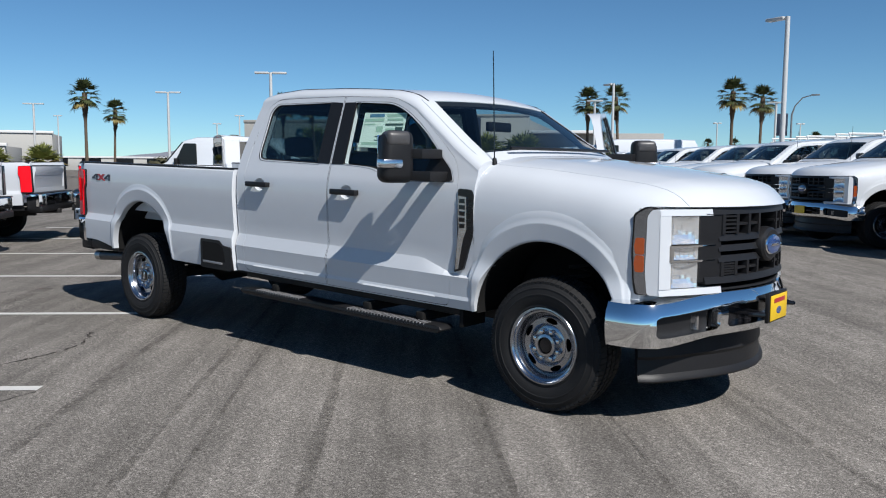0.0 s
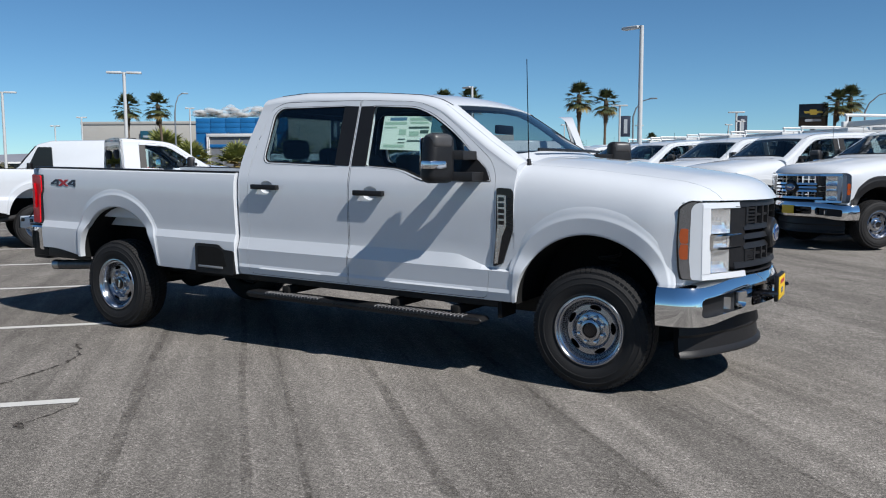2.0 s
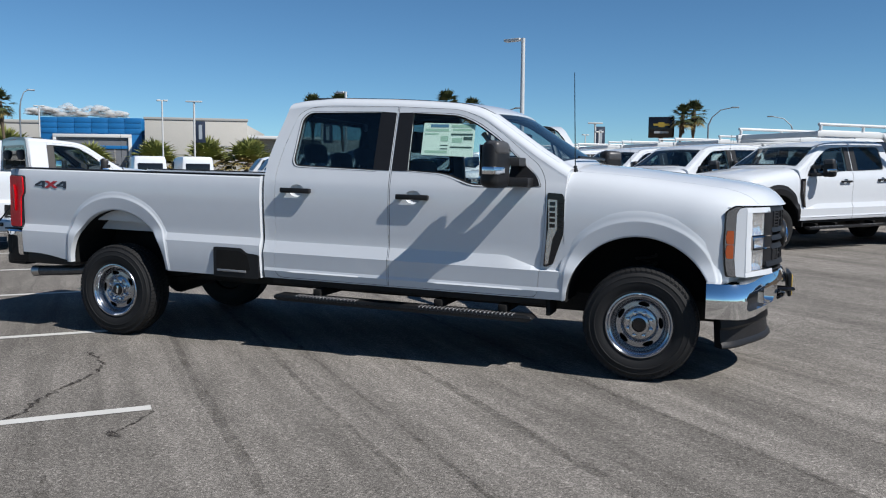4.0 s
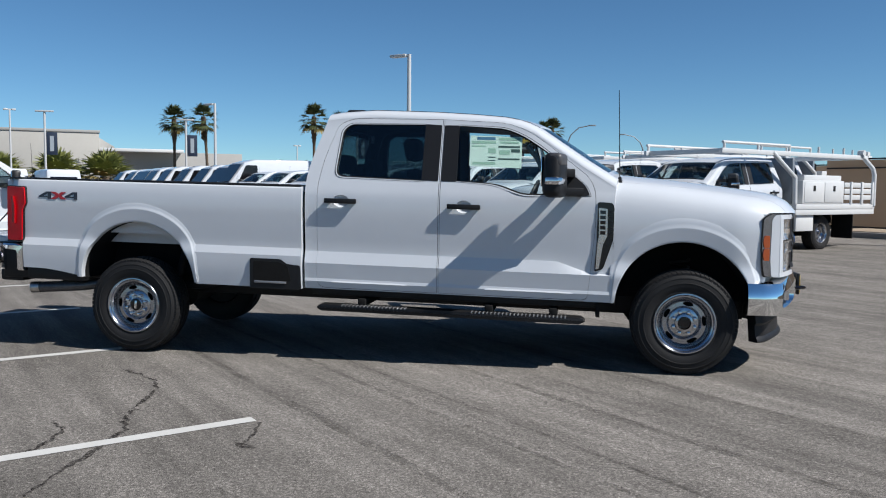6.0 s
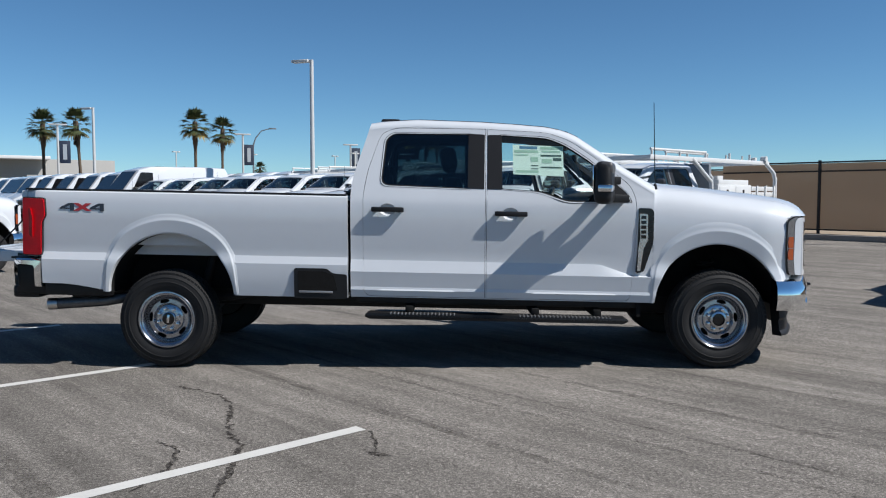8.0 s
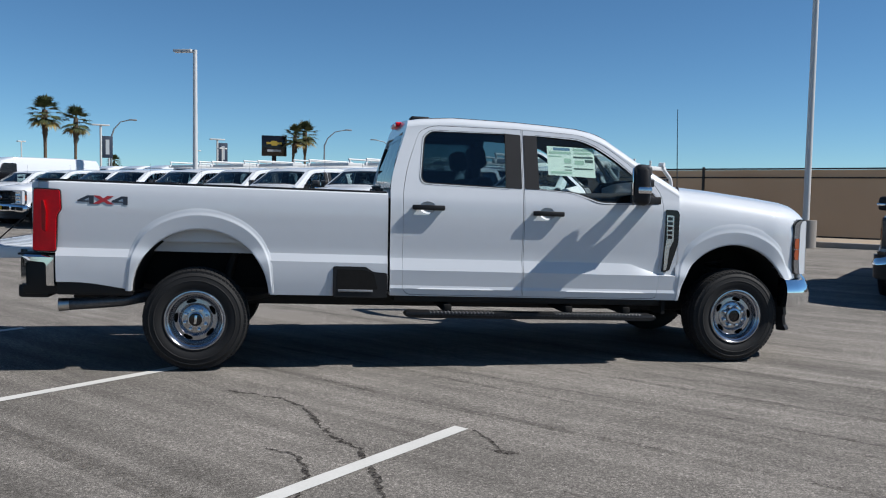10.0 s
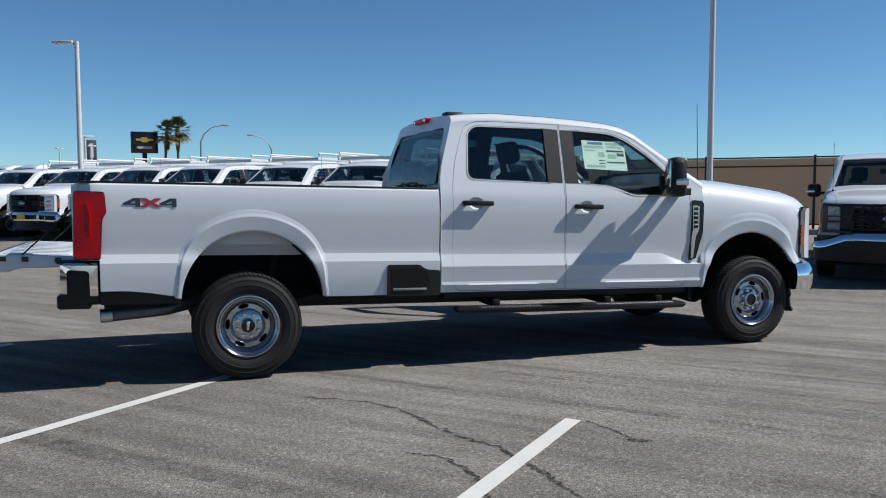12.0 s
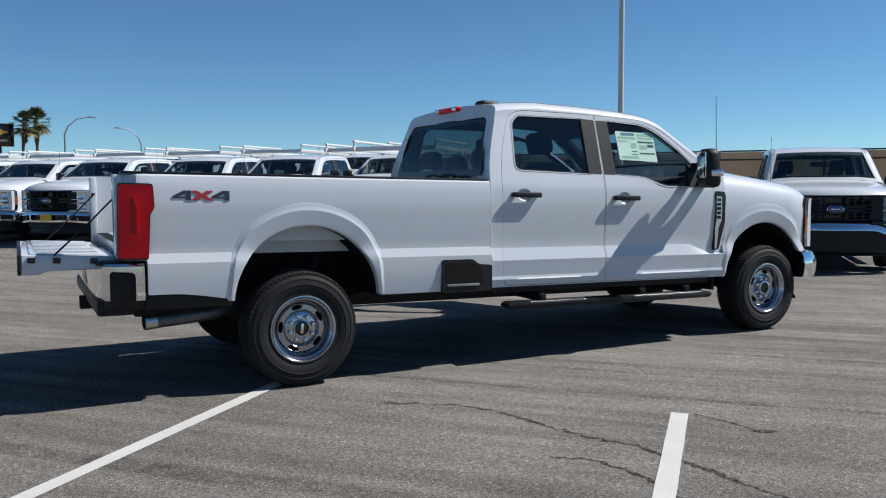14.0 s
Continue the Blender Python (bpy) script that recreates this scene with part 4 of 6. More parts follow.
            rings.append([rb.verts.new((p[0] + n.x * o, p[1] + n.y * o, z)) for o, z in prof])
        skin(rb, rings)
        cuts = [("DIFFERENCE", prismed(round_poly([(-3.445, 0.50), (-3.298, 0.50), (-3.298, 0.775), (-3.445, 0.785)], 0.03, 3), "y", s * 0.90, s * 1.1)) for s in (-1, 1)]
        bump = tp("rear_bumper", carve(rb, cuts), M_CHROME, root, "chrome step bumper with black pads")
        core = bmesh.new()
        box(core, -3.485, -3.235, -0.915, 0.915, 0.53, 0.815, bevel=0.02)
        box(core, -3.52, -3.30, -0.90, 0.90, 0.50, 0.60, bevel=0.02)
        tp("bumper_core", core, M_BLACK, bump)
        tp("step_pad", boxed(-3.51, -3.30, -0.93, 0.93, 0.822, 0.838, bevel=0.006), M_BLACK, bump)
        tp("hitch_receiver", boxed(-3.56, -3.2, -0.045, 0.045, 0.44, 0.53, bevel=0.006), M_CHASSIS, bump)
        tp("licence_recess", boxed(-3.522, -3.50, -0.17, 0.17, 0.63, 0.76, bevel=0.006), M_GLOSSBLACK, bump)
        for s in (-1, 1):
            tp("valance", boxed(-3.24, -2.70, s * 0.86, s * 0.93, 0.53, 0.64, bevel=0.01), M_BLACK)
        pipe = tp("exhaust_pipe", tubed([(-2.45, -0.50, 0.52), (-2.62, -0.66, 0.50), (-2.80, -0.79, 0.475), (-3.0, -0.83, 0.46), (-3.235, -0.86, 0.445)], 0.046, 16, cap=False), M_PIPE, root, "dark steel exhaust tail pipe")
        tp("exhaust_tip", tubed([(-3.17, -0.851, 0.449), (-3.245, -0.8615, 0.4445)], 0.0485, 16, cap=False), M_EXHAUST, pipe, "polished pipe end")
        tp("pipe_bore", tubed([(-3.15, -0.848, 0.450), (-3.236, -0.860, 0.445)], 0.043, 16), M_LINER, pipe)
        tp("muffler", boxed(-1.9, -1.2, -0.34, -0.08, 0.44, 0.62, bevel=0.05, seg=3), M_CHASSIS)
    # front: lamps, grille, bumper, air dam
    for s in (-1, 1):
        hl = bmesh.new()
        # a white clamp-shaped frame: post at the corner, arms reaching in above and below
        for ya, yb, z0, z1, out in ((0.62, 0.888, 0.83, 1.275, -0.065), (0.575, 0.896, 1.246, 1.280, 0.012), (0.50, 0.896, 0.815, 0.850, 0.018), (0.834, 0.896, 0.850, 1.246, 0.016)):
            bowed(hl, s * ya, s * yb, z0, z1, -0.11, out, 8, lean=0.006)
        hw = tp("headlamp", hl, M_GLOSSBLACK if half_ton else M_PAINT if not chrome_grille else M_CHROME, root, "stacked headlamp in a black surround" if half_ton else "stacked headlamp in a white surround" if not chrome_grille else "stacked headlamp in a chrome surround")
        lamp_metal = M_GLOSSBLACK if half_ton else M_CHROME
        tp("lamp_backing", bowed(bmesh.new(), s * 0.655, s * 0.8345, 0.8495, 1.2465, -0.064, -0.058, 6), M_GLOSSBLACK, hw)
        tp("lamp_bracket", bowed(bmesh.new(), s * 0.655, s * 0.842, 1.077, 1.087, -0.06, 0.024, 6), lamp_metal, hw)
        tp("lamp_bracket", bowed(bmesh.new(), s * 0.655, s * 0.842, 0.996, 1.006, -0.06, 0.024, 6), lamp_metal, hw)
        tp("lamp_bracket", bowed(bmesh.new(), s * 0.828, s * 0.842, 1.006, 1.077, -0.06, 0.024, 2), lamp_metal, hw)
        for zc in (1.082, 1.001):
            tp("lamp_line", bowed(bmesh.new(), s * 0.545, s * 0.655, zc - 0.003, zc + 0.003, -0.01, 0.0075, 4), lamp_metal, hw)
        for z0, z1 in ((1.092, 1.242), (1.008, 1.075), (0.854, 0.991)):
            mid = z1 - z0 < 0.08
            ya, yb = (0.662, 0.826)
            bowl = bmesh.new()
            rows = []
            for i in range(13):
                t = i / 12
                y = ya + (yb - ya) * t
                dish = 1 - (2 * t - 1) ** 2
                row = []
                for k in range(7):
                    q = k / 6
                    deep = (0.010 if mid else 0.030) * dish * (1 - (2 * q - 1) ** 2) ** 0.7
                    row.append(bowl.verts.new((front_x(y) + 0.004 - deep - (0.003 if i % 2 else 0.0), s * y, z0 + (z1 - z0) * q)))
                rows.append(row)
            skin(bowl, rows, cap=False, closed=False)
            tp("lamp_bowl", bowl, M_GREYBOWL if half_ton else M_BOWL, hw, "", 8)
            tp("lamp_lens", bowed(bmesh.new(), s * (ya - 0.005), s * (yb + 0.006), z0 - 0.003, z1 + 0.003, 0.009, 0.012, 5), M_LENS, hw).visible_shadow = False
        edge_y = lambda x, z: 0.938 - 0.32 * (x - 2.765)
        tp("lamp_trim", side_sheet(round_poly([(2.800, 0.818), (2.880, 0.818), (2.880, 1.284), (2.84, 1.284), (2.782, 1.246), (2.775, 1.05), (2.785, 0.89)], 0.018, 3), edge_y, s, 0.06), M_SHADECHROME, hw, "chrome corner strip")
        tp("corner_panel", side_sheet(round_poly([(2.852, 0.816), (2.915, 0.816), (2.912, 1.278), (2.868, 1.278), (2.845, 1.24), (2.840, 0.94)], 0.016, 3), lambda x, z: edge_y(x, z) + 0.003, s, 0.07), M_GLOSSBLACK if half_ton else M_CHROME if chrome_grille else M_PAINT, hw)
        tp("trim_shadow_line", side_sheet(round_poly([(2.785, 0.814), (2.90, 0.814), (2.90, 1.292), (2.83, 1.292), (2.772, 1.252), (2.765, 1.05), (2.773, 0.89)], 0.018, 3), lambda x, z: edge_y(x, z) - 0.004, s, 0.05), M_GLOSSBLACK, hw)
        for z0, z1 in ((0.938, 1.030), (1.034, 1.125)):
            tp("side_marker", side_sheet(round_poly([(2.790, z0), (2.832, z0), (2.832, z1), (2.790, z1), (2.782, (z0 + z1) / 2)], 0.010, 3), lambda x, z: edge_y(x, z) + 0.006, s, 0.02), M_AMBER, hw, "amber side marker")
    grille = tp("grille", bowed(bmesh.new(), -0.64, 0.64, 0.875, 1.285, -0.14, -0.10, 16), M_GLOSSBLACK, root, "chrome barred grille" if chrome_grille else "black plastic barred grille")
    gm = M_CHROME if chrome_grille else M_BLACK
    for z0, z1, dep in ((0.868, 0.905, 0.02), (0.985, 1.02, 0.028), (1.045, 1.078, 0.03), (1.103, 1.138, 0.028), (1.25, 1.292, 0.012)):
        tp("grille_bar", bowed(bmesh.new(), -0.62 if z0 < 0.9 or z0 > 1.2 else -0.52, 0.62 if z0 < 0.9 or z0 > 1.2 else 0.52, z0, z1, -0.10, dep if z0 < 0.9 or z0 > 1.2 else 0.012, 18, lean=0.012), gm, grille)
    for s in (-1, 1):
        tp("grille_end", bowed(bmesh.new(), s * 0.50, s * 0.662, 0.880, 1.280, -0.10, 0.004, 4), M_BLACK if not chrome_grille else M_GLOSSBLACK, grille)
        for z0, z1 in ((0.905, 0.985), (1.138, 1.25)):
            for k in range(4):
                y = s * (0.145 + 0.115 * k)
                tp("grille_post", bowed(bmesh.new(), y - 0.012, y + 0.012, z0, z1, -0.10, 0.012, 1), gm, grille)
            tp("grille_slat", bowed(bmesh.new(), s * 0.12, s * 0.50, (z0 + z1) / 2 - 0.007, (z0 + z1) / 2 + 0.007, -0.10, 0.006, 6), gm, grille)
            for j in range(5 if detail else 0):
                zz = z0 + 0.012 + (z1 - z0 - 0.024) * j / 4
                tp("vent_fin", bowed(bmesh.new(), s * 0.372, s * 0.488, zz - 0.005, zz + 0.005, -0.10, 0.010, 2), gm, grille)
    em = bmesh.new()
    lathe(em, [(0.001, 0.0), (0.155, 0.0), (0.160, -0.02), (0.150, -0.05), (0.130, -0.062)], 40)
    bmesh.ops.transform(em, matrix=Matrix.Translation((front_x(0) - 0.03, 0, 1.06)) @ Matrix.Diagonal((1, 1, 0.66, 1)) @ Matrix.Rotation(radians(90), 4, "Z"), verts=em.verts)
    tp("badge_mount", em, M_BLACK, grille)
    em = bmesh.new()
    lathe(em, [(0.118, -0.055), (0.118, -0.066), (0.108, -0.072), (0.100, -0.069)], 40)
    bmesh.ops.transform(em, matrix=Matrix.Translation((front_x(0) - 0.03, 0, 1.06)) @ Matrix.Diagonal((1, 1, 0.5, 1)) @ Matrix.Rotation(radians(90), 4, "Z"), verts=em.verts)
    badge = tp("badge_rim", em, M_CHROME, grille)
    em = bmesh.new()
    lathe(em, [(0.107, -0.06), (0.106, -0.0755), (0.09, -0.078)], 40)
    bmesh.ops.transform(em, matrix=Matrix.Translation((front_x(0) - 0.03, 0, 1.06)) @ Matrix.Diagonal((1, 1, 0.5, 1)) @ Matrix.Rotation(radians(90), 4, "Z"), verts=em.verts)
    tp("badge_oval", em, M_BLUE, badge, "blue oval badge")
    tp("badge_stroke", boxed(front_x(0) + 0.048, front_x(0) + 0.0515, -0.06, 0.06, 1.052, 1.068, bevel=0.001), M_LUG, badge)
    bp = [(2.67, -0.985), (2.77, -0.982), (2.85, -0.957), (2.905, -0.905), (2.95, -0.82), (2.995, -0.71), (3.05, -0.57), (3.105, -0.42), (3.15, -0.25), (3.175, -0.08)]
    bp = bp + [(x, -y) for x, y in bp[::-1]]
    bprof = [(0.0, 0.575), (0.03, 0.582), (0.044, 0.63), (0.050, 0.70), (0.040, 0.765), (0.012, 0.815), (-0.03, 0.828), (-0.09, 0.83), (-0.09, 0.575)]
    if half_ton:
        bprof = [(0.03, 0.705), (0.05, 0.715), (0.048, 0.74), (0.020, 0.80), (-0.012, 0.838), (-0.09, 0.842), (-0.09, 0.705)]
    bb = swept(bp, bprof)
    for v in bb.verts:
        # the bumper's ends hang a little lower than its middle
        v.co.z -= (0.14 if half_ton else 0.045) * smooth((abs(v.co.y) - 0.50) / 0.45)
    fog = lambda s: prismed(round_poly([(s * 0.53, 0.618), (s * 0.945, 0.590), (s * 0.945, 0.706), (s * 0.53, 0.738)], 0.035, 4), "x", 2.8, 3.5)
    mid = prismed(round_poly([(-0.475, 0.622), (0.475, 0.622), (0.475, 0.745), (-0.475, 0.745)], 0.035, 4), "x", 2.9, 3.5)
    bumper = tp("front_bumper", carve(bb, [("DIFFERENCE", fog(-1)), ("DIFFERENCE", fog(1)), ("DIFFERENCE", mid)]) if not half_ton else bb, M_CHROME, root, "slim chrome front bumper bar" if half_ton else "chrome front bumper with fog lamp pockets", 40)
    tp("bumper_backing", swept([(x - 0.07, y * 0.97) for x, y in bp[2:-2]], [(0.045, 0.56), (0.045, 0.77), (-0.03, 0.77), (-0.03, 0.56)]), M_GLOSSBLACK, bumper)
    top_pad = swept([(x - 0.02, y) for x, y in bp[5:-5]], [(0.02, 0.826), (0.018, 0.836), (-0.12, 0.845), (-0.12, 0.82)])
    tp("bumper_pad", top_pad, M_BLACK, bumper)
    for s in () if half_ton else (-1, 1):
        run = [(x, -y * s) for x, y in bp[2:7]]
        pocket = swept(run, [(-0.004, 0.585), (-0.004, 0.76), (-0.02, 0.76), (-0.02, 0.585)])
        for v in pocket.verts:
            v.co.z -= 0.045 * smooth((abs(v.co.y) - 0.50) / 0.45)
        tp("fog_pocket", pocket, M_BLACK, bumper)
        tp("fog_fin", bowed(bmesh.new(), s * 0.664, s * 0.676, 0.622, 0.695, -0.03, 0.025, 3), M_LUG, bumper)
        hook = tubed([(3.05, s * 0.30, 0.675), (3.21, s * 0.30, 0.68), (3.255, s * 0.265, 0.682), (3.21, s * 0.235, 0.684), (3.05, s * 0.235, 0.685)], 0.014, 8)
        tp("tow_hook", hook, M_GLOSSBLACK, bumper)
    if detail:
        card = tp("plate_bracket", boxed(3.225, 3.25, -0.155, 0.155, 0.61, 0.785, bevel=0.006), M_BLACK, bumper)
        tp("dealer_card", boxed(3.2505, 3.256, -0.14, 0.14, 0.622, 0.77, bevel=0.002), M_YELLOW, card, "yellow card in the plate holder")
        tp("card_ink", boxed(3.2562, 3.258, -0.09, 0.09, 0.725, 0.750), M_DECALRED, card)
        ov = bmesh.new()
        bmesh.ops.create_uvsphere(ov, u_segments=16, v_segments=8, radius=1.0)
        bmesh.ops.transform(ov, matrix=Matrix.LocRotScale((3.256, 0, 0.675), None, (0.003, 0.045, 0.022)), verts=ov.verts)
        tp("card_mark", ov, M_BLUE, card)
    elif not half_ton:
        tp("dealer_card", boxed(3.225, 3.235, -0.15, 0.15, 0.62, 0.76, bevel=0.002), M_YELLOW, bumper, "yellow card in the plate holder")
    dam = swept([(x - 0.085, y * 0.86) for x, y in bp[2:-2]], [(0.0, 0.305), (0.026, 0.305), (0.032, 0.314), (0.028, 0.330), (0.010, 0.350), (0.0, 0.43), (0.012, 0.45), (0.004, 0.50), (-0.01, 0.57), (-0.08, 0.58), (-0.05, 0.305)])
    tp("air_dam", dam, M_BLACK, root, "black plastic air dam")
    if half_ton:
        tp("lower_bumper", swept([(x - 0.03, y) for x, y in bp], [(0.0, 0.36), (0.03, 0.38), (0.035, 0.50), (0.03, 0.715), (-0.06, 0.72), (-0.06, 0.36)]), M_BLACK, bumper)
    # fender badge, antenna, step bars
    for side in (-1, 1):
        vent = round_poly([(1.576, 1.335), (1.682, 1.331), (1.699, 1.30), (1.695, 1.05), (1.622, 0.826), (1.556, 0.805), (1.570, 1.0)], 0.015, 3)
        vt = tp("fender_vent", side_sheet(vent, lambda x, z: half_width(x, z) + 0.008, side, 0.03), M_GLOSSBLACK, root, "black fender vent with chrome strip")
        strip = [(1.582, 1.290), (1.648, 1.285), (1.650, 1.08), (1.618, 1.01), (1.590, 0.828), (1.566, 0.824), (1.576, 1.01), (1.588, 1.09)]
        tp("vent_strip", side_sheet(round_poly(strip, 0.006, 2), lambda x, z: half_width(x, z) + 0.013, side, 0.02), M_LUG, vt)
        for k in range(5 if detail else 0):
            zz = 1.272 - 0.039 * k
            tp("vent_letter_block", side_sheet([(1.594, zz), (1.634, zz), (1.634, zz - 0.027), (1.594, zz - 0.027)], lambda x, z: half_width(x, z) + 0.0155, side, 0.01), M_GLOSSBLACK, vt)
        for k in range(9 if detail else 0):
            zz = 1.27 - 0.042 * k
            xr = 1.688 - max(0, 1.06 - zz) * 0.30
            tp("vent_fin", side_sheet([(xr - 0.034, zz), (xr, zz), (xr, zz - 0.012), (xr - 0.034, zz - 0.012)], lambda x, z: half_width(x, z) + 0.011, side, 0.01), M_BLACK, vt)
        bar = bmesh.new()
        pts = round_poly([(-0.63, 0.425), (-0.59, 0.402), (1.45, 0.402), (1.50, 0.425), (1.47, 0.452), (-0.60, 0.452)], 0.012, 3)
        prism(bar, pts, "y", side * 0.89, side * 1.020, bevel=0.008)
        sb = tp("step_bar", bar, M_BLACK, root, "black running board with ribbed treads")
        for x0, x1 in ((-0.42, 0.12), (0.62, 1.36)):
            pad = bmesh.new()
            for k in range(round((x1 - x0) / 0.03)):
                xx = x0 + 0.03 * k
                box(pad, xx, xx + 0.013, side * 0.945, side * 1.0215, 0.440, 0.4545, bevel=0.003, seg=1)
            tp("tread_pad", pad, M_TREAD, sb)
        for xx in (-0.30, 0.72, 1.22):
            tp("step_bracket", boxed(xx, xx + 0.065, side * 0.45, side * 0.96, 0.442, 0.505, bevel=0.01), M_LINER, sb)
    tp("antenna_base", tubed([(1.745, -0.80, 1.46), (1.74, -0.80, 1.53)], [0.022, 0.012], 10), M_BLACK)
    tp("antenna", tubed([(1.74, -0.80, 1.52), (1.72, -0.80, 2.19)], [0.0045, 0.0028], 6), M_GLOSSBLACK)
    # chassis
    for s in (-1, 1):
        tp("frame_rail", boxed(-2.47 if regular else -3.25, 2.75, s * 0.40 - 0.04, s * 0.40 + 0.04, 0.42, 0.66, bevel=0.01), M_CHASSIS)
        leaf = tubed([(-3.0, s * 0.58, 0.60), (-2.6, s * 0.58, 0.50), (-2.235, s * 0.58, 0.46), (-1.8, s * 0.58, 0.50), (-1.45, s * 0.58, 0.58)], 0.035, 6)
        tp("leaf_spring", leaf, M_CHASSIS)
        tp("shock_absorber", tubed([(-2.1, s * 0.52, 0.40), (-1.95, s * 0.50, 0.95)], 0.035, 10), M_CHASSIS)
        coil = bmesh.new()
        tube(coil, [(WB + 0.07 * math.cos(a), s * 0.55 + 0.07 * math.sin(a), 0.52 + 0.38 * a / 38) for a in (0.5 * k for k in range(77))], 0.011, 6)
        tp("coil_spring", coil, M_CHASSIS)
        tp("mud_flap", boxed(WB - 0.66, WB - 0.63, s * 0.70, s * 0.93, 0.45, 0.60), M_LINER)
    for xx in (WB, -WB):
        tp("axle", tubed([(xx, -0.80, 0.398 + RAKE * xx), (xx, -0.2, 0.398 + RAKE * xx), (xx, -0.1, 0.42 + RAKE * xx), (xx, 0.25, 0.42 + RAKE * xx), (xx, 0.8, 0.398 + RAKE * xx)], [0.055, 0.055, 0.16, 0.14, 0.055], 14), M_CHASSIS)
    tp("drive_shaft", tubed([(-2.1, 0.0, 0.42), (0.3, 0.0, 0.52)], 0.045, 12), M_CHASSIS)
    tp("transmission", boxed(0.2, 1.5, -0.22, 0.22, 0.42, 0.68, bevel=0.06), M_CHASSIS)
    tp("fuel_tank", boxed(-1.5, -0.1, 0.40, 0.78, 0.42, 0.66, bevel=0.06), M_CHASSIS)
    tp("engine_block", boxed(1.6, 2.7, -0.36, 0.36, 0.55, 1.05, bevel=0.06), M_CHASSIS)
    tp("sill", boxed(-0.70, 1.60, -0.90, 0.90, 0.515, 0.585, bevel=0.01), M_CHASSIS)
    # seats and cockpit
    def seat(x, y, w, n, h):
        b = bmesh.new()
        box(b, x - 0.05, x + 0.48, y - w / 2, y + w / 2, 0.92, 1.06, bevel=0.05, seg=3)
        st = tp(n, b, M_CLOTH)
        b = bmesh.new()
        box(b, -0.075, 0.065, -w / 2 + 0.02, w / 2 - 0.02, 0.0, h, bevel=0.055, seg=3)
        bmesh.ops.transform(b, matrix=Matrix.Translation((x, y, 1.0)) @ Matrix.Rotation(radians(-14), 4, "Y"), verts=b.verts)
        tp("seat_back", b, M_CLOTH, st)
        return st
    for y in (-0.43, 0.43):
        st = seat(0.22, y, 0.54, "front_seat", 0.57)
        b = boxed(-0.02, 0.12, -0.13, 0.13, 0.0, 0.19, bevel=0.05, seg=3)
        bmesh.ops.transform(b, matrix=Matrix.Translation((0.02, y, 1.615)) @ Matrix.Rotation(radians(-12), 4, "Y"), verts=b.verts)
        tp("headrest", b, M_CLOTH, st)
    st = None if regular else seat(-0.42, 0.0, 1.45, "rear_bench", 0.45)
    for y in () if regular else (-0.48, 0.0, 0.48):
        b = boxed(-0.05, 0.07, -0.13, 0.13, 0.0, 0.16, bevel=0.045, seg=3)
        bmesh.ops.transform(b, matrix=Matrix.Translation((-0.52, y, 1.50 if y else 1.44)) @ Matrix.Rotation(radians(-8), 4, "Y"), verts=b.verts)
        tp("headrest", b, M_CLOTH, st)
    # cockpit
    db = prismed(round_poly([(1.15, 1.0), (1.55, 0.9), (1.66, 1.44), (1.45, 1.47), (1.22, 1.43), (1.12, 1.25)], 0.04, 3), "y", -0.82, 0.82)
    tp("dashboard", db, M_TRIM)
    sw = bmesh.new()
    tube(sw, [(0.19 * math.cos(a), 0.19 * math.sin(a), 0) for a in (2 * math.pi * k / 24 for k in range(25))], 0.016, 8)
    tube(sw, [(-0.18, 0, 0), (0, 0, -0.03), (0.18, 0, 0)], 0.02, 8)
    bmesh.ops.transform(sw, matrix=Matrix.Translation((0.98, 0.42, 1.32)) @ Matrix.Rotation(radians(-65), 4, "Y"), verts=sw.verts)
    tp("steering_wheel", sw, M_BLACK)
    tp("rear_view_mirror", boxed(1.16, 1.20, -0.14, 0.14, 1.72, 1.79, bevel=0.012), M_BLACK)
    tp("grab_handle", tubed([(1.14, -0.74, 1.58), (1.10, -0.70, 1.66), (1.02, -0.71, 1.76)], 0.02, 8), M_GREYTRIM)
    # wheels
    for x, front in ((WB, True), (-WB, False)):
        for side in (-1, 1):
            add_wheel(root, x, side, front, spin=0 if front else 6, nuts=detail)
    if regular:
        # the shorter wheelbase brings the whole rear end forward to the cab
        for ob in root.children:
            mid = ob.location.x + (sum(c[0] for c in ob.bound_box) / 8 if ob.type == "MESH" else 0.0)
            if mid < -0.74:
                ob.location.x += 0.762
    root.matrix_world = m
    return root, tp


HERO, hero_part = truck("pickup_truck", "white crew-cab long-bed work pickup, tailgate down, driver door open", Matrix.Identity(4), door_open=True, gate_open=True)

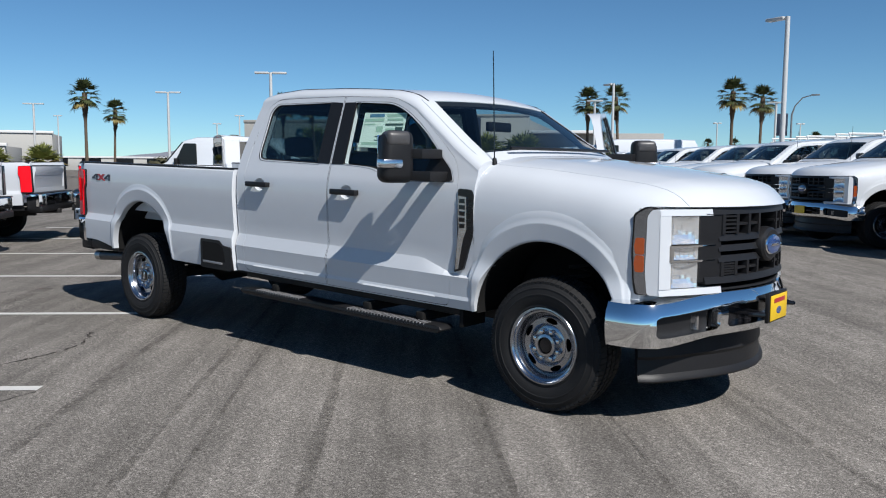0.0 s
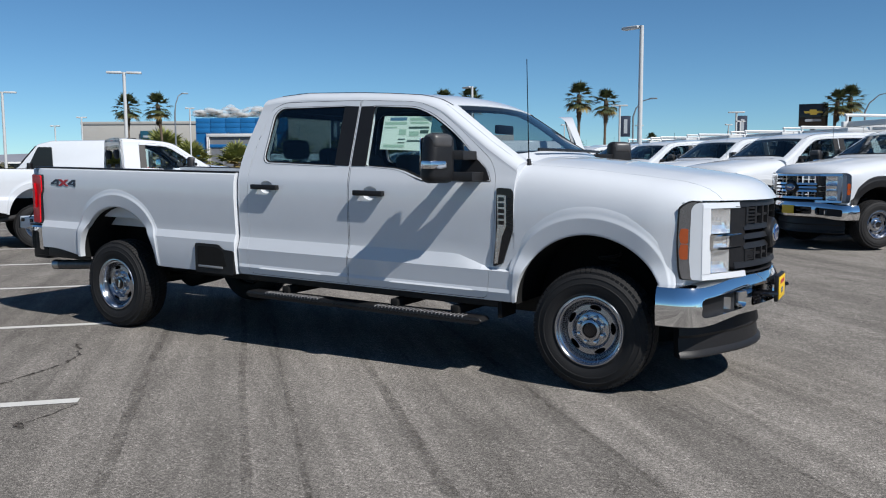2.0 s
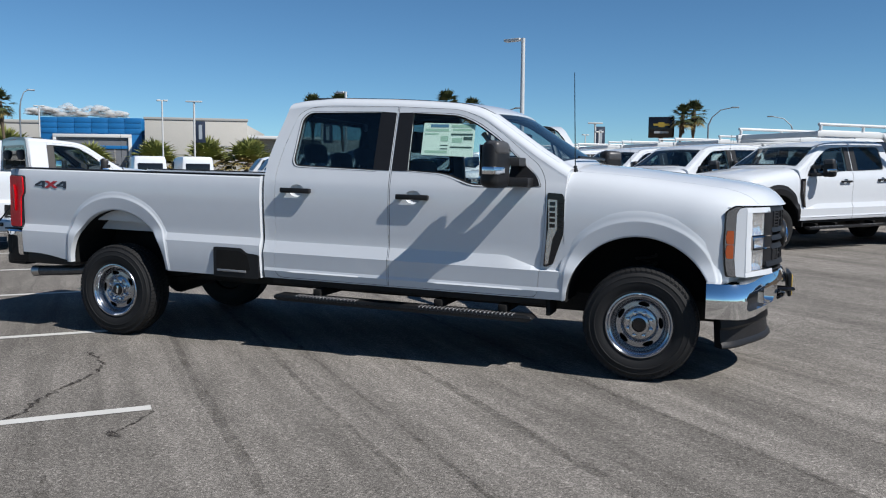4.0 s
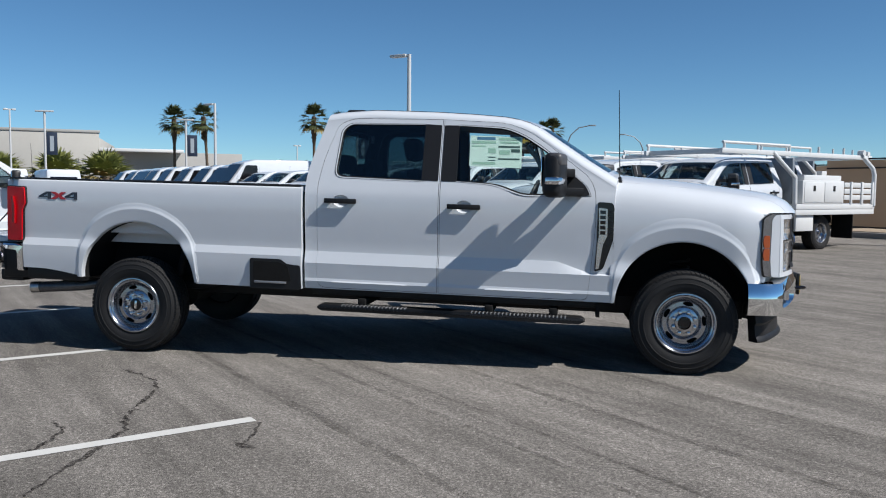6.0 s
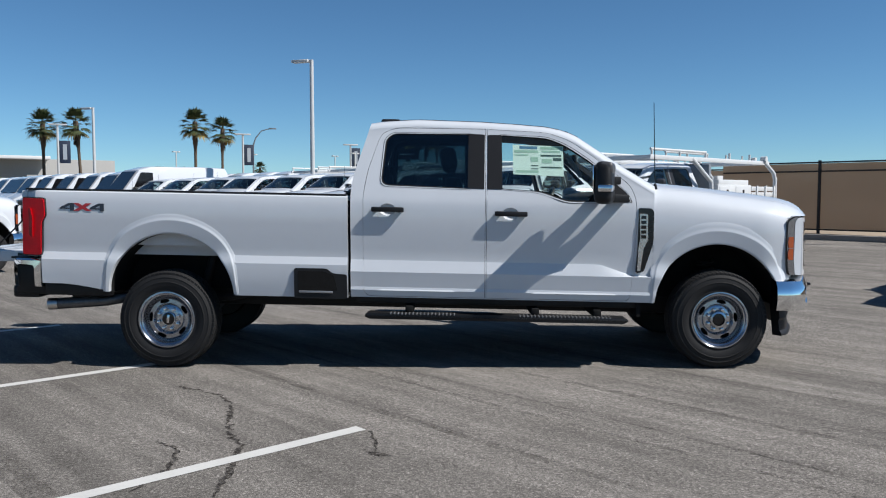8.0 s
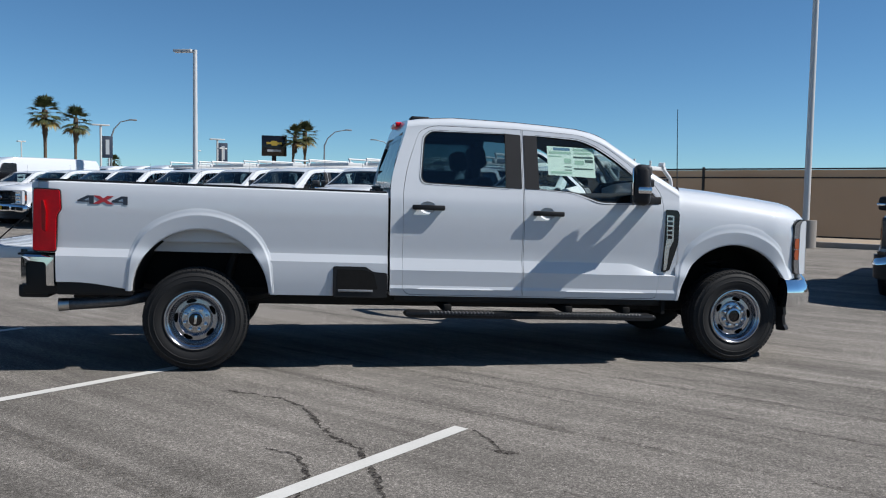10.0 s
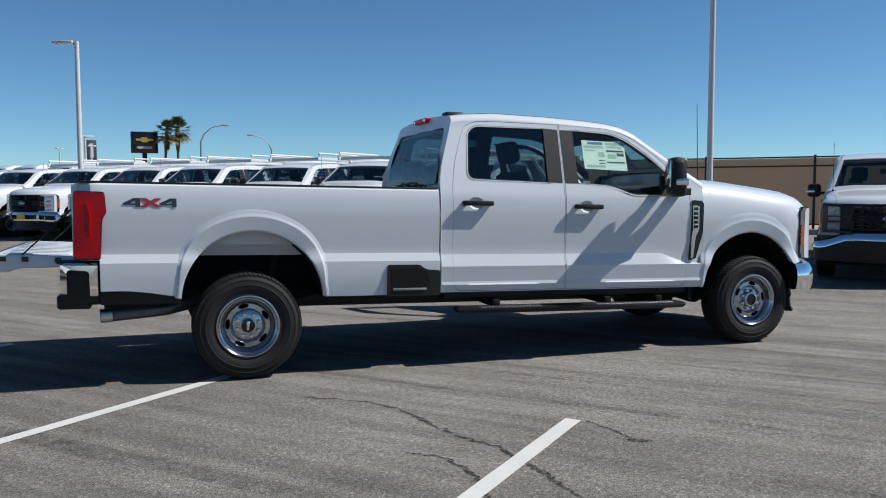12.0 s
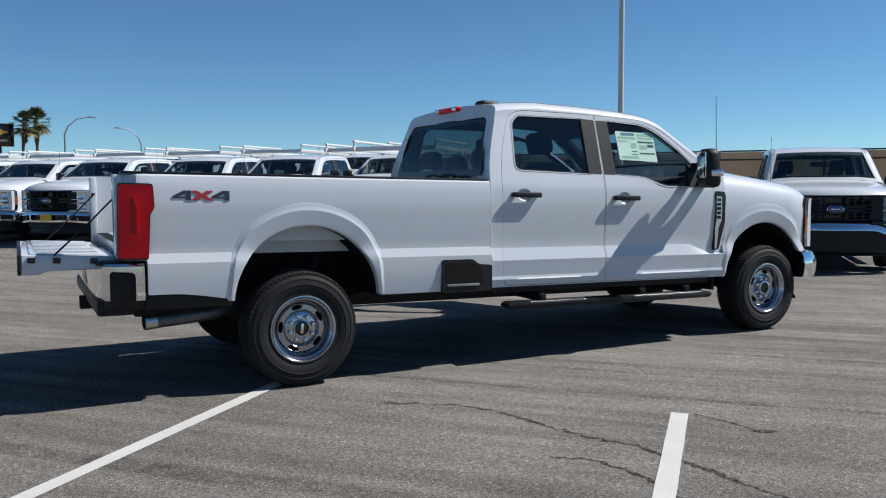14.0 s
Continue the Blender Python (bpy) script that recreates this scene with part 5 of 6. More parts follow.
# window sticker, bed decal and dealer marks on the pickup
sy = lambda x, z: half_width(x, z) - 0.022
st = hero_part("window_sticker", side_sheet([(0.575, 1.585), (0.985, 1.575), (0.985, 1.822), (0.575, 1.828)], sy, -1, 0.002), M_PAPER, HERO, "pale green paper price sheet behind the window glass")
sf = lambda x, z: half_width(x, z) - 0.0205
for x0, x1, z0, z1, mat in ((0.63, 0.775, 1.795, 1.818, M_INKBLUE), (0.80, 0.975, 1.795, 1.815, M_INKGREEN), (0.80, 0.97, 1.735, 1.75, M_INK), (0.80, 0.97, 1.64, 1.652, M_INK),
                            (0.90, 0.97, 1.70, 1.725, M_INK), (0.72, 0.78, 1.655, 1.663, M_INK), (0.72, 0.78, 1.63, 1.637, M_INK), (0.59, 0.78, 1.765, 1.785, M_INKGREEN), (0.59, 0.70, 1.74, 1.75, M_INKGREEN),
                            (0.81, 0.96, 1.77, 1.785, M_INKGREEN), (0.81, 0.89, 1.68, 1.715, M_INKGREEN), (0.60, 0.78, 1.60, 1.62, M_INKGREEN), (0.72, 0.78, 1.69, 1.73, M_INKGREEN)):
    hero_part("sticker_print", side_sheet([(x0, z0), (x1, z0), (x1, z1), (x0, z1)], sf, -1, 0.001), mat, st)
by = lambda x, z: bed_half(x, z) + 0.004
four = [[(0.0, 0.014), (0.0, 0.026), (0.060, 0.062), (0.098, 0.062), (0.098, 0.0), (0.070, 0.0), (0.070, 0.014), (0.0705, 0.024), (0.070, 0.046), (0.034, 0.024), (0.0695, 0.0235), (0.069, 0.014)]]
cross = [[(0.0, 0.0), (0.045, 0.031), (0.0, 0.062), (0.04, 0.062), (0.066, 0.044), (0.09, 0.062), (0.13, 0.062), (0.085, 0.031), (0.13, 0.0), (0.092, 0.0), (0.066, 0.018), (0.04, 0.0)]]
for x0, poly, mat in ((-3.07, four[0], M_DECALGREY), (-2.965, cross[0], M_DECALRED), (-2.830, four[0], M_DECALGREY)):
    hero_part("bed_decal", side_sheet([(x0 + px * 1.16, 1.220 + pz) for px, pz in poly], by, -1, 0.002), mat, HERO, "4x4 decal")

coil = thing("cable_coil", "loose loops of black cable on the bed's front rail", "cable", pose(-0.805, -0.32, 1.388))
rg = random.Random(4)
for k in range(7):
    cy, r, h = -0.62 + 0.10 * k + rg.uniform(-0.03, 0.03), rg.uniform(0.085, 0.14), rg.uniform(0.02, 0.055)
    part("loop", tubed([(0.022 * math.sin(3 * a + k), cy + 0.32 + r * math.cos(a), h * (1 + math.sin(a)) * 0.7) for a in (2 * math.pi * j / 20 for j in range(21))], 0.008, 6, cap=False), M_BLACK, coil)
# the car park
bm = bmesh.new()
rows = []
for u in [-900, -60, -20] + spread(-2, 24, 1.0) + [60, 900]:
    z = 0.011 * max(0.0, min(19.0, u - 3.0))
    rows.append([bm.verts.new(U * u + V * v + Vector((0, 0, z))) for v in (-900, -40, 0, 40, 900)])
skin(bm, rows, cap=False, closed=False)
tagged(finish("ground", bm, M_ASPHALT), "worn grey asphalt of a large car park", "ground", kind="structure")


def strip(name, pts, width, z, mat):
    """A flat band of varying width along a plan path."""
    b = bmesh.new()
    rows = []
    for i, p in enumerate(pts):
        a, c = Vector(pts[max(0, i - 1)]), Vector(pts[min(len(pts) - 1, i + 1)])
        d = (c - a).normalized()
        n = Vector((-d.y, d.x)) * (width[i] if isinstance(width, list) else width) / 2
        rows.append([b.verts.new((p[0] + n.x, p[1] + n.y, z)), b.verts.new((p[0] - n.x, p[1] - n.y, z))])
    skin(b, rows, cap=False, closed=False)
    return b


for k in range(-3, 17):
    v = -1.62 + 2.675 * k
    pts = [((U * u + V * v).x, (U * u + V * v).y) for u in spread(-7.7, -2.19, 0.2)]
    w = [0.10 + 0.006 * noise.noise((k * 3.1, i * 0.7, 0)) for i in range(len(pts))]
    tagged(finish("stall_line", strip("stall_line", pts, w, 0.004, M_STRIPE), M_STRIPE), "white painted stall line on asphalt", "road marking", "stall lines", "structure")

rng = random.Random(5)


def crack(pts, w0):
    path, wid = [], []
    for (a, b) in zip(pts, pts[1:]):
        a, b = Vector(a), Vector(b)
        n = max(2, int((b - a).length / 0.035))
        for i in range(n):
            t = i / n
            p = a.lerp(b, t)
            path.append((p.x + rng.gauss(0, 0.010), p.y + rng.gauss(0, 0.010)))
            wid.append(w0 * (0.25 + rng.random() * 1.05))
    wid[0] = wid[-1] = 0.002
    tagged(finish("crack", strip("crack", path, wid, 0.003, M_TAR), M_TAR), "dark weathered crack in the asphalt", "crack", "asphalt cracks", "structure")


crack([(-1.95, -1.60), (-1.79, -1.71), (-1.55, -1.90), (-1.41, -2.13), (-1.34, -2.43), (-1.27, -2.70), (-1.10, -3.06), (-1.05, -3.55), (-1.0, -4.1)], 0.035)
crack([(-1.62, -2.95), (-1.45, -3.10), (-1.38, -3.4), (-1.45, -3.8)], 0.03)
crack([(-0.42, -2.72), (-0.36, -2.95), (-0.33, -3.18)], 0.025)
bm = strip("spot", [(-0.40, -3.13), (-0.36, -3.16), (-0.31, -3.19), (-0.25, -3.20)], [0.01, 0.05, 0.06, 0.01], 0.003, M_TAR)
tagged(finish("oil_spot", bm, M_TAR), "dark oil stain on the asphalt", "stain", kind="structure")


M_SCUFF = worn_through("rubber_scuff", (0.052, 0.047, 0.043), 7.0, 0.38, 0.70, 0.46)
for u, v0, v1, w in ((-1.85, -6.5, 1.0, 0.10), (-1.19, -6.8, 3.0, 0.08), (-0.92, -5.2, 0.5, 0.05), (-0.30, -7.0, -0.5, 0.11), (0.62, -6.0, 6.0, 0.06), (1.35, -7.5, -1.5, 0.04), (2.3, -5.0, 8.0, 0.07), (-2.75, -7.0, -2.6, 0.08), (-3.95, -3.5, 3.0, 0.24)):
    pts = []
    for v in spread(v0, v1, 0.25):
        q = U * (u + 0.03 * noise.noise((u * 7, v * 0.5, 0))) + V * v
        pts.append((q.x, q.y))
    wid = [w * (0.55 + 0.5 * abs(noise.noise((u * 3, i * 0.4, 2)))) for i in range(len(pts))]
    wid[0] = wid[-1] = 0.01
    tagged(finish("tyre_track", strip("tyre_track", pts, wid, 0.0022, M_SCUFF), M_SCUFF), "faint dark tyre track on the asphalt", "tyre track", "tyre tracks", "structure")


# other vehicles on the car park's grid
PLAIN, plain_part = truck("pickup_truck", "white crew-cab pickup with black grille, parked nose out", lot(10.55, 7.65, 0, 185), detail=False, group="parked pickups")
for k in range(1, 9):
    copy_thing(PLAIN, lot(10.6 + 0.2 * math.sin(k * 2.3), 7.65 + 2.52 * k, 0, 185 + math.sin(k * 1.7)))
truck("pickup_truck", "white regular-cab pickup parked with its tail to the aisle", pose(-9.93, 5.15, 0, 0, 0, 62), detail=False, regular=True)
for x, y in ((-12.95, -0.5), (-10.67, -2.56)):
    copy_thing(PLAIN, pose(x, y, 0, 0, 0, 228))
truck("pickup_truck", "white pickup with black mesh grille facing across the aisle", lot(9.25, -3.36, 0, 181), detail=False, half_ton=True)


def flatbed(m):
    """The chassis-cab truck with a contractor body, tool boxes and pipe rack."""
    root, tp = truck("flatbed_truck", "white crew-cab truck with contractor flatbed, tool boxes and pipe rack", m, chrome_grille=True, bed="flat", detail=False, dark_flares=True)
    root["category"] = "truck"
    deck = part("deck", boxed(-4.1, -0.95, -1.16, 1.16, 0.93, 1.05, bevel=0.01), M_GALV, root, "white steel flatbed deck")
    part("deck_skirt", boxed(-4.1, -0.95, -1.15, 1.15, 0.81, 0.93, bevel=0.01), M_GALV, deck)
    # solid grey panel; the shaded tone of a mesh headboard is in its colour
    part("headboard", boxed(-1.0, -0.92, -1.06, 1.06, 1.05, 2.02, bevel=0.01), M_POLEGREY, deck)
    for s in (-1, 1):
        tb = part("tool_box", boxed(-2.75, -1.15, s * 0.70, s * 1.17, 1.05, 1.56, bevel=0.015), M_GALV, deck, "white steel tool box")
        part("tool_box_lid", boxed(-2.74, -1.3, s * 0.72, s * 1.10, 1.56, 1.68, bevel=0.01), M_GALV, tb)
        for x in (-2.70, -1.93):
            part("box_door", boxed(x, x + 0.72, s * 1.165, s * 1.18, 1.09, 1.52, bevel=0.006), M_GALV, tb)
            part("box_latch", boxed(x + 0.32, x + 0.40, s * 1.178, s * 1.19, 1.33, 1.45, bevel=0.004), M_CHASSIS, tb)
        for j in range(3):
            part("stake_board", boxed(-4.08, -2.8, s * 1.12, s * 1.155, 1.14 + 0.14 * j, 1.25 + 0.14 * j, bevel=0.004), M_GALV, deck)
        for x in (-4.0, -3.55, -3.1):
            part("stake_post", boxed(x, x + 0.07, s * 1.14, s * 1.18, 1.05, 1.55, bevel=0.004), M_GALV, deck)
        part("rack_rail", boxed(-4.0, 1.4, s * 0.98 - 0.035, s * 0.98 + 0.035, 2.07, 2.17, bevel=0.01), M_GALV, deck)
        part("upper_rail", tubed([(-0.9, s * 0.98, 2.29), (1.35, s * 0.98, 2.29)], 0.03, 8), M_GALV, deck)
        part("rack_leg", tubed([(-0.95, s * 1.12, 1.05), (-0.92, s * 1.12, 1.62), (-0.30, s * 0.98, 2.14)], 0.05, 10), M_GALV, deck)
        part("rack_leg", tubed([(-4.06, s * 1.14, 1.0), (-4.06, s * 1.14, 1.72), (-4.02, s * 1.12, 1.87), (-3.85, s * 1.0, 2.10), (-3.72, s * 0.98, 2.15)], 0.05, 10), M_GALV, deck)
        part("rack_roller", tubed([(-3.75, s * 0.92, 2.22), (-3.75, s * 1.06, 2.22)], 0.07, 10), M_GALV, deck)
        for x in (-3.0, -2.0, -0.9, 0.2, 1.3):
            part("pipe_stop", tubed([(x, s * 0.98, 2.15), (x, s * 0.98, 2.31)], 0.028, 8), M_GALV, deck)
        part("underbox", boxed(-1.7, -1.05, s * 0.75, s * 1.1, 0.46, 0.81, bevel=0.01), M_GALV, deck)
        part("mud_flap", boxed(-3.3, -3.27, s * 0.6, s * 1.1, 0.25, 0.85), M_LINER, deck)
    part("cross_bar", boxed(-3.75, -3.65, -0.98, 0.98, 2.07, 2.17, bevel=0.01), M_GALV, deck)
    part("cross_bar", boxed(1.2, 1.3, -0.98, 0.98, 2.07, 2.17, bevel=0.01), M_GALV, deck)
    part("screen", boxed(-0.99, -0.93, -0.85, 0.85, 1.5, 2.04), M_GLOSSBLACK, deck)
    return root


FLATBED = flatbed(lot(11.12, 5.1, 0, 180))


def van(name, label, m, high=True):
    """A white cargo van: body, glass, lamps and wheels."""
    root = thing(name, label, "van", group="parked vans")
    top = 2.62 if high else 2.3
    prof = [(-2.9, 0.45), (-2.95, 1.0), (-2.92, top - 0.25), (-2.8, top - 0.04), (-1.5, top), (0.8, top - 0.03), (1.35, top - 0.18), (2.05, 1.55), (2.25, 1.42), (2.75, 1.18), (2.9, 0.95), (2.9, 0.5), (2.6, 0.42)]
    b = bmesh.new()
    rows = []
    for t in (-1, -0.97, -0.9, -0.78, 0.78, 0.9, 0.97, 1):
        k = {1: 0.0, 0.97: 0.5, 0.9: 0.8, 0.78: 1.0}[abs(t)]
        rows.append([b.verts.new((x * (0.985 + 0.015 * k), t * (1.0 - 0.13 * max(0, z - 1.25) / 1.3), 0.42 + (z - 0.42) * (0.955 + 0.045 * k))) for x, z in prof])
    skin(b, rows)
    body = part("body", b, M_PAINT, root)
    sh = bmesh.new()
    for q in (((1.42, -0.78, top - 0.26), (1.42, 0.78, top - 0.26), (2.06, 0.90, 1.56), (2.06, -0.90, 1.56)),):
        vs = [sh.verts.new((x + 0.018, y, z + 0.018)) for x, y, z in q]
        sh.faces.new(vs)
    part("windshield", sh, M_GLOSSBLACK, body)
    for s in (-1, 1):
        g = prismed(round_poly([(0.75, 1.42), (1.75, 1.42), (1.30, top - 0.30), (0.78, top - 0.30)], 0.05, 3), "y", s * 0.90, s * 0.985)
        part("side_window", g, M_GLOSSBLACK, body)
        part("mirror", boxed(1.55, 1.70, s * 0.98, s * 1.2, 1.40, 1.68, bevel=0.03), M_BLACK, body)
        part("headlamp", boxed(2.72, 2.88, s * 0.62, s * 0.92, 0.95, 1.15, bevel=0.03), M_LUG, body)
        part("tail_lamp", boxed(-2.955, -2.90, s * 0.86, s * 0.95, 1.0, 1.5, bevel=0.01), M_RED, body)
        for x in (1.85, -1.85):
            add_wheel(root, x, s, False, z=0.36, y=0.80, nuts=False).scale = (0.87, 0.87, 0.87)
    part("grille", boxed(2.80, 2.915, -0.55, 0.55, 0.85, 1.12, bevel=0.02), M_BLACK, body)
    part("bumper", boxed(2.6, 2.98, -0.95, 0.95, 0.42, 0.68, bevel=0.05), M_BLACK, body)
    part("rear_window", boxed(-2.965, -2.93, -0.70, 0.70, 1.45, top - 0.45, bevel=0.01), M_GLOSSBLACK, body)
    root.matrix_world = m
    return root


VAN = van("cargo_van", "white high-roof cargo van parked in a row", lot(10.9, 7.65 + 2.52 * 9 + 0.3, 0, 180))
for k in range(1, 10):
    copy_thing(VAN, lot(10.9 + 0.3 * math.sin(k), 7.65 + 2.55 * (9 + k) + 0.3, 0, 180) @ Matrix.Scale(0.95, 4))
copy_thing(VAN, pose(-26.6, 16.7, 0, 0, 0, 223))
for x, y in ((-26.1, 28.5), (-24.4, 30.0)):
    copy_thing(VAN, pose(x, y, ground_z(x, y), 0, 0, 135) @ Matrix.Scale(0.84, 4))
for k in range(7):
    copy_thing(VAN, lot(21.5 + 0.2 * math.sin(k * 3), 30 + 2.6 * k, 0, 180))
for k in range(7):
    copy_thing(FLATBED, lot(18.4, 9.3 + 3.1 * k, 0, 180) @ Matrix.Scale(1.12, 4))

# fence with a wind screen, kerb and dirt strip beyond the lot
def mesh_screen():
    m = bpy.data.materials.new("screen_cloth")
    m.use_nodes = True
    n, L = m.node_tree.nodes, m.node_tree.links.new
    d, t, mx = n.new("ShaderNodeBsdfDiffuse"), n.new("ShaderNodeBsdfTransparent"), n.new("ShaderNodeMixShader")
    n.remove(n["Principled BSDF"])
    co, ns, r = n.new("ShaderNodeTexCoord"), n.new("ShaderNodeTexNoise"), n.new("ShaderNodeMapRange")
    ns.inputs["Scale"].default_value, ns.inputs["Detail"].default_value = 0.7, 5
    r.inputs["To Min"].default_value, r.inputs["To Max"].default_value = 0.84, 0.97
    d.inputs["Color"].default_value = (0.37, 0.30, 0.23, 1)
    L(co.outputs["Object"], ns.inputs["Vector"])
    L(ns.outputs["Fac"], r.inputs["Value"])
    L(r.outputs[0], mx.inputs[0])
    L(t.outputs[0], mx.inputs[1])
    L(d.outputs[0], mx.inputs[2])
    glow, both = n.new("ShaderNodeBsdfTranslucent"), n.new("ShaderNodeMixShader")
    glow.inputs["Color"].default_value = (0.42, 0.335, 0.255, 1)
    both.inputs[0].default_value = 0.55
    L(d.outputs[0], both.inputs[1])
    L(glow.outputs[0], both.inputs[2])
    L(both.outputs[0], mx.inputs[2])
    L(mx.outputs[0], n["Material Output"].inputs["Surface"])
    return m


M_SCREEN = mesh_screen()
M_CONCRETE = surface("concrete", (0.30, 0.28, 0.26), rough=0.9, vary=0.15, scale=2, bump=0.3)
M_DIRT = surface("desert_dirt", (0.36, 0.28, 0.20), rough=1.0, vary=0.25, scale=0.6, fine=12, bump=0.4)
M_FENCE = surface("fence_steel", (0.035, 0.033, 0.032), rough=0.6, metal=0.3, vary=0.1)

def lot_box(u0, u1, v0, v1, z0, z1, bevel=0.0):
    b = boxed(u0, u1, v0, v1, z0, z1, bevel=bevel)
    bmesh.ops.transform(b, matrix=Matrix.Translation((0, 0, 0.205)) @ Matrix.Rotation(ANG, 4, "Z"), verts=b.verts)
    return b


def fence_run(fu, f0, f1, lift):
    """A kerb, the dirt behind it and a screened fence along one edge of the lot."""
    tagged(finish("kerb", lot_box(fu - 1.3, fu - 1.12, f0, f1, -0.1 - lift, 0.14 - lift, 0.02), M_CONCRETE), "grey concrete kerb along the lot's edge", "kerb", kind="structure")
    b = bmesh.new()
    rows = []
    for i in range(9):
        u = fu - 1.12 + [0, 0.6, 1.4, 3, 8, 20, 60, 200, 600][i]
        rows.append([b.verts.new(U * u + V * v + Vector((0, 0, 0.31 - lift + 0.05 * noise.noise((u, v * 0.3, 0))))) for v in spread(f0, f1, 2)])
    skin(b, rows, cap=False, closed=False)
    tagged(finish("dirt_strip", b, M_DIRT), "bare tan desert dirt beyond the fence", "dirt", kind="structure")
    fence = thing("fence", "dark steel fence hung with tan wind screen", "fence")
    v = f0
    while v < f1 - 0.1:
        finish("fence_post", lot_box(fu - 0.035, fu + 0.035, v - 0.035, v + 0.035, 0.0, 2.22), M_FENCE, fence)
        finish("screen_panel", lot_box(fu + 0.045, fu + 0.05, v, v + 3.05, 0.22, 2.13), M_SCREEN, fence, "tan mesh wind screen")
        for z in (0.20, 1.90, 2.16):
            finish("fence_rail", lot_box(fu - 0.02, fu + 0.02, v + 0.035, v + 3.015, z - 0.022, z + 0.022), M_FENCE, fence)
        v += 3.05


fence_run(19.2, -26.0, 7.55, 0.03)
fence_run(23.6, 7.55, 77.7, 0.0)
# light poles, street lamps, banners
def light_pole(x, y, h, heads, r=0.09, turn=0.0, mat=None, reach=0.95):
    mat = mat or M_POLE
    root = thing("light_pole", "tall white painted light pole with flat lamp head" if heads == 1 else "tall white light pole with twin lamp heads", "light pole", pose(x, y, ground_z(x, y), 0, 0, turn), "car park light poles")
    part("footing", tubed([(0, 0, 0), (0, 0, 0.75)], 0.28, 16), M_CONCRETE, root)
    part("pole", tubed([(0, 0, 0.7), (0, 0, h)], [r, r * 0.8], 12), mat, root)
    for s in ((1,) if heads == 1 else (-1, 1)):
        arm = part("lamp_head", boxed(0.12 * s, reach * s, -0.16, 0.16, h - 0.10, h + 0.02, bevel=0.03), mat, root)
        part("lamp_arm", boxed(0.0, 0.2 * s, -0.04, 0.04, h - 0.08, h), mat, arm)
    return root


light_pole(-6.1, 29.0, 7.25, 1, 0.11, 160)
light_pole(11.93, 12.75, 9.5, 1, 0.09, 60)
light_pole(-24.6, 49.0, 7.3, 1, 0.11, 160)
light_pole(-35.4, 26.5, 6.95, 2, 0.11, 43)
light_pole(-53.3, 30.5, 7.0, 2, 0.11, 43)
light_pole(-75.0, 29.6, 7.0, 2, 0.11, 43)
for x, y, h in ((-40.5, 48.2, 7.1), (-54.0, 49.0, 7.0), (-84.0, 36.0, 6.5), (-60.0, 42.0, 6.0), (-68.0, 45.0, 5.6), (-30.0, 82.0, 6.0), (-22.0, 84.0, 5.8), (-14.0, 92.0, 6.0), (-9.0, 70.0, 5.2)):
    light_pole(x, y, h, 2, 0.075, 43, reach=0.42)


def street_lamp(x, y, h, reach, turn):
    root = thing("street_lamp", "grey curved-arm street lamp beyond the lot", "street lamp", pose(x, y, ground_z(x, y), 0, 0, turn), "street lamps")
    part("pole", tubed([(0, 0, 0), (0, 0, h * 0.78), (reach * 0.15, 0, h * 0.88), (reach * 0.5, 0, h * 0.97), (reach, 0, h)], [0.10, 0.08, 0.06, 0.05, 0.05], 8), M_POLEGREY, root)
    part("lamp_head", boxed(reach - 0.1, reach + 0.6, -0.13, 0.13, h - 0.06, h + 0.07, bevel=0.03), M_POLEGREY, root)


street_lamp(-18.9, 71.1, 7.6, 1.6, 10)
street_lamp(0.4, 77.7, 7.8, 2.2, 8)
street_lamp(9.0, 92.0, 7.8, 2.2, 185)
street_lamp(-62.5, 55.0, 9.2, 0.8, 60)
M_BANNER = surface("banner_cloth", (0.02, 0.035, 0.07), rough=0.7, vary=0.1)
M_BANNERINK = surface("banner_print", (0.45, 0.50, 0.55), rough=0.7, vary=0.1)
for x, y, h in ((-41.8, 54.1, 7.4), (-32.3, 59.8, 7.0), (-18.6, 66.0, 6.6), (-9.6, 71.5, 6.0)):
    root = thing("banner_pole", "white pole with a dark blue hanging banner", "banner", pose(x, y, ground_z(x, y), 0, 0, 20), "banner poles")
    part("pole", tubed([(0, 0, 0), (0, 0, h)], 0.09, 8), M_POLE, root)
    part("lamp_head", boxed(-0.7, 0.7, -0.15, 0.15, h, h + 0.12, bevel=0.03), M_POLE, root)
    cloth = part("banner", boxed(0.1, 0.95, -0.02, 0.02, 3.9, 5.75, bevel=0.008), M_BANNER, root, "dark blue fabric banner")
    part("banner_print", boxed(0.38, 0.68, -0.03, -0.022, 4.2, 5.45), M_BANNERINK, cloth)

# palms
M_FROND = surface("palm_green", (0.058, 0.075, 0.022), rough=0.6, vary=0.35, scale=1.5, fine=8)
# low palms' yellow-green, lightened by sunshine put into the colour
M_FRONDLIGHT = surface("sunlit_palm_green", (0.24, 0.26, 0.07), rough=0.6, vary=0.35, scale=1.5, fine=8)
M_FRONDDRY = surface("palm_dry", (0.26, 0.20, 0.06), rough=0.8, vary=0.3, scale=1.5)
M_BARK = surface("palm_bark", (0.13, 0.095, 0.065), rough=0.95, vary=0.3, scale=3, fine=25, bump=0.5)


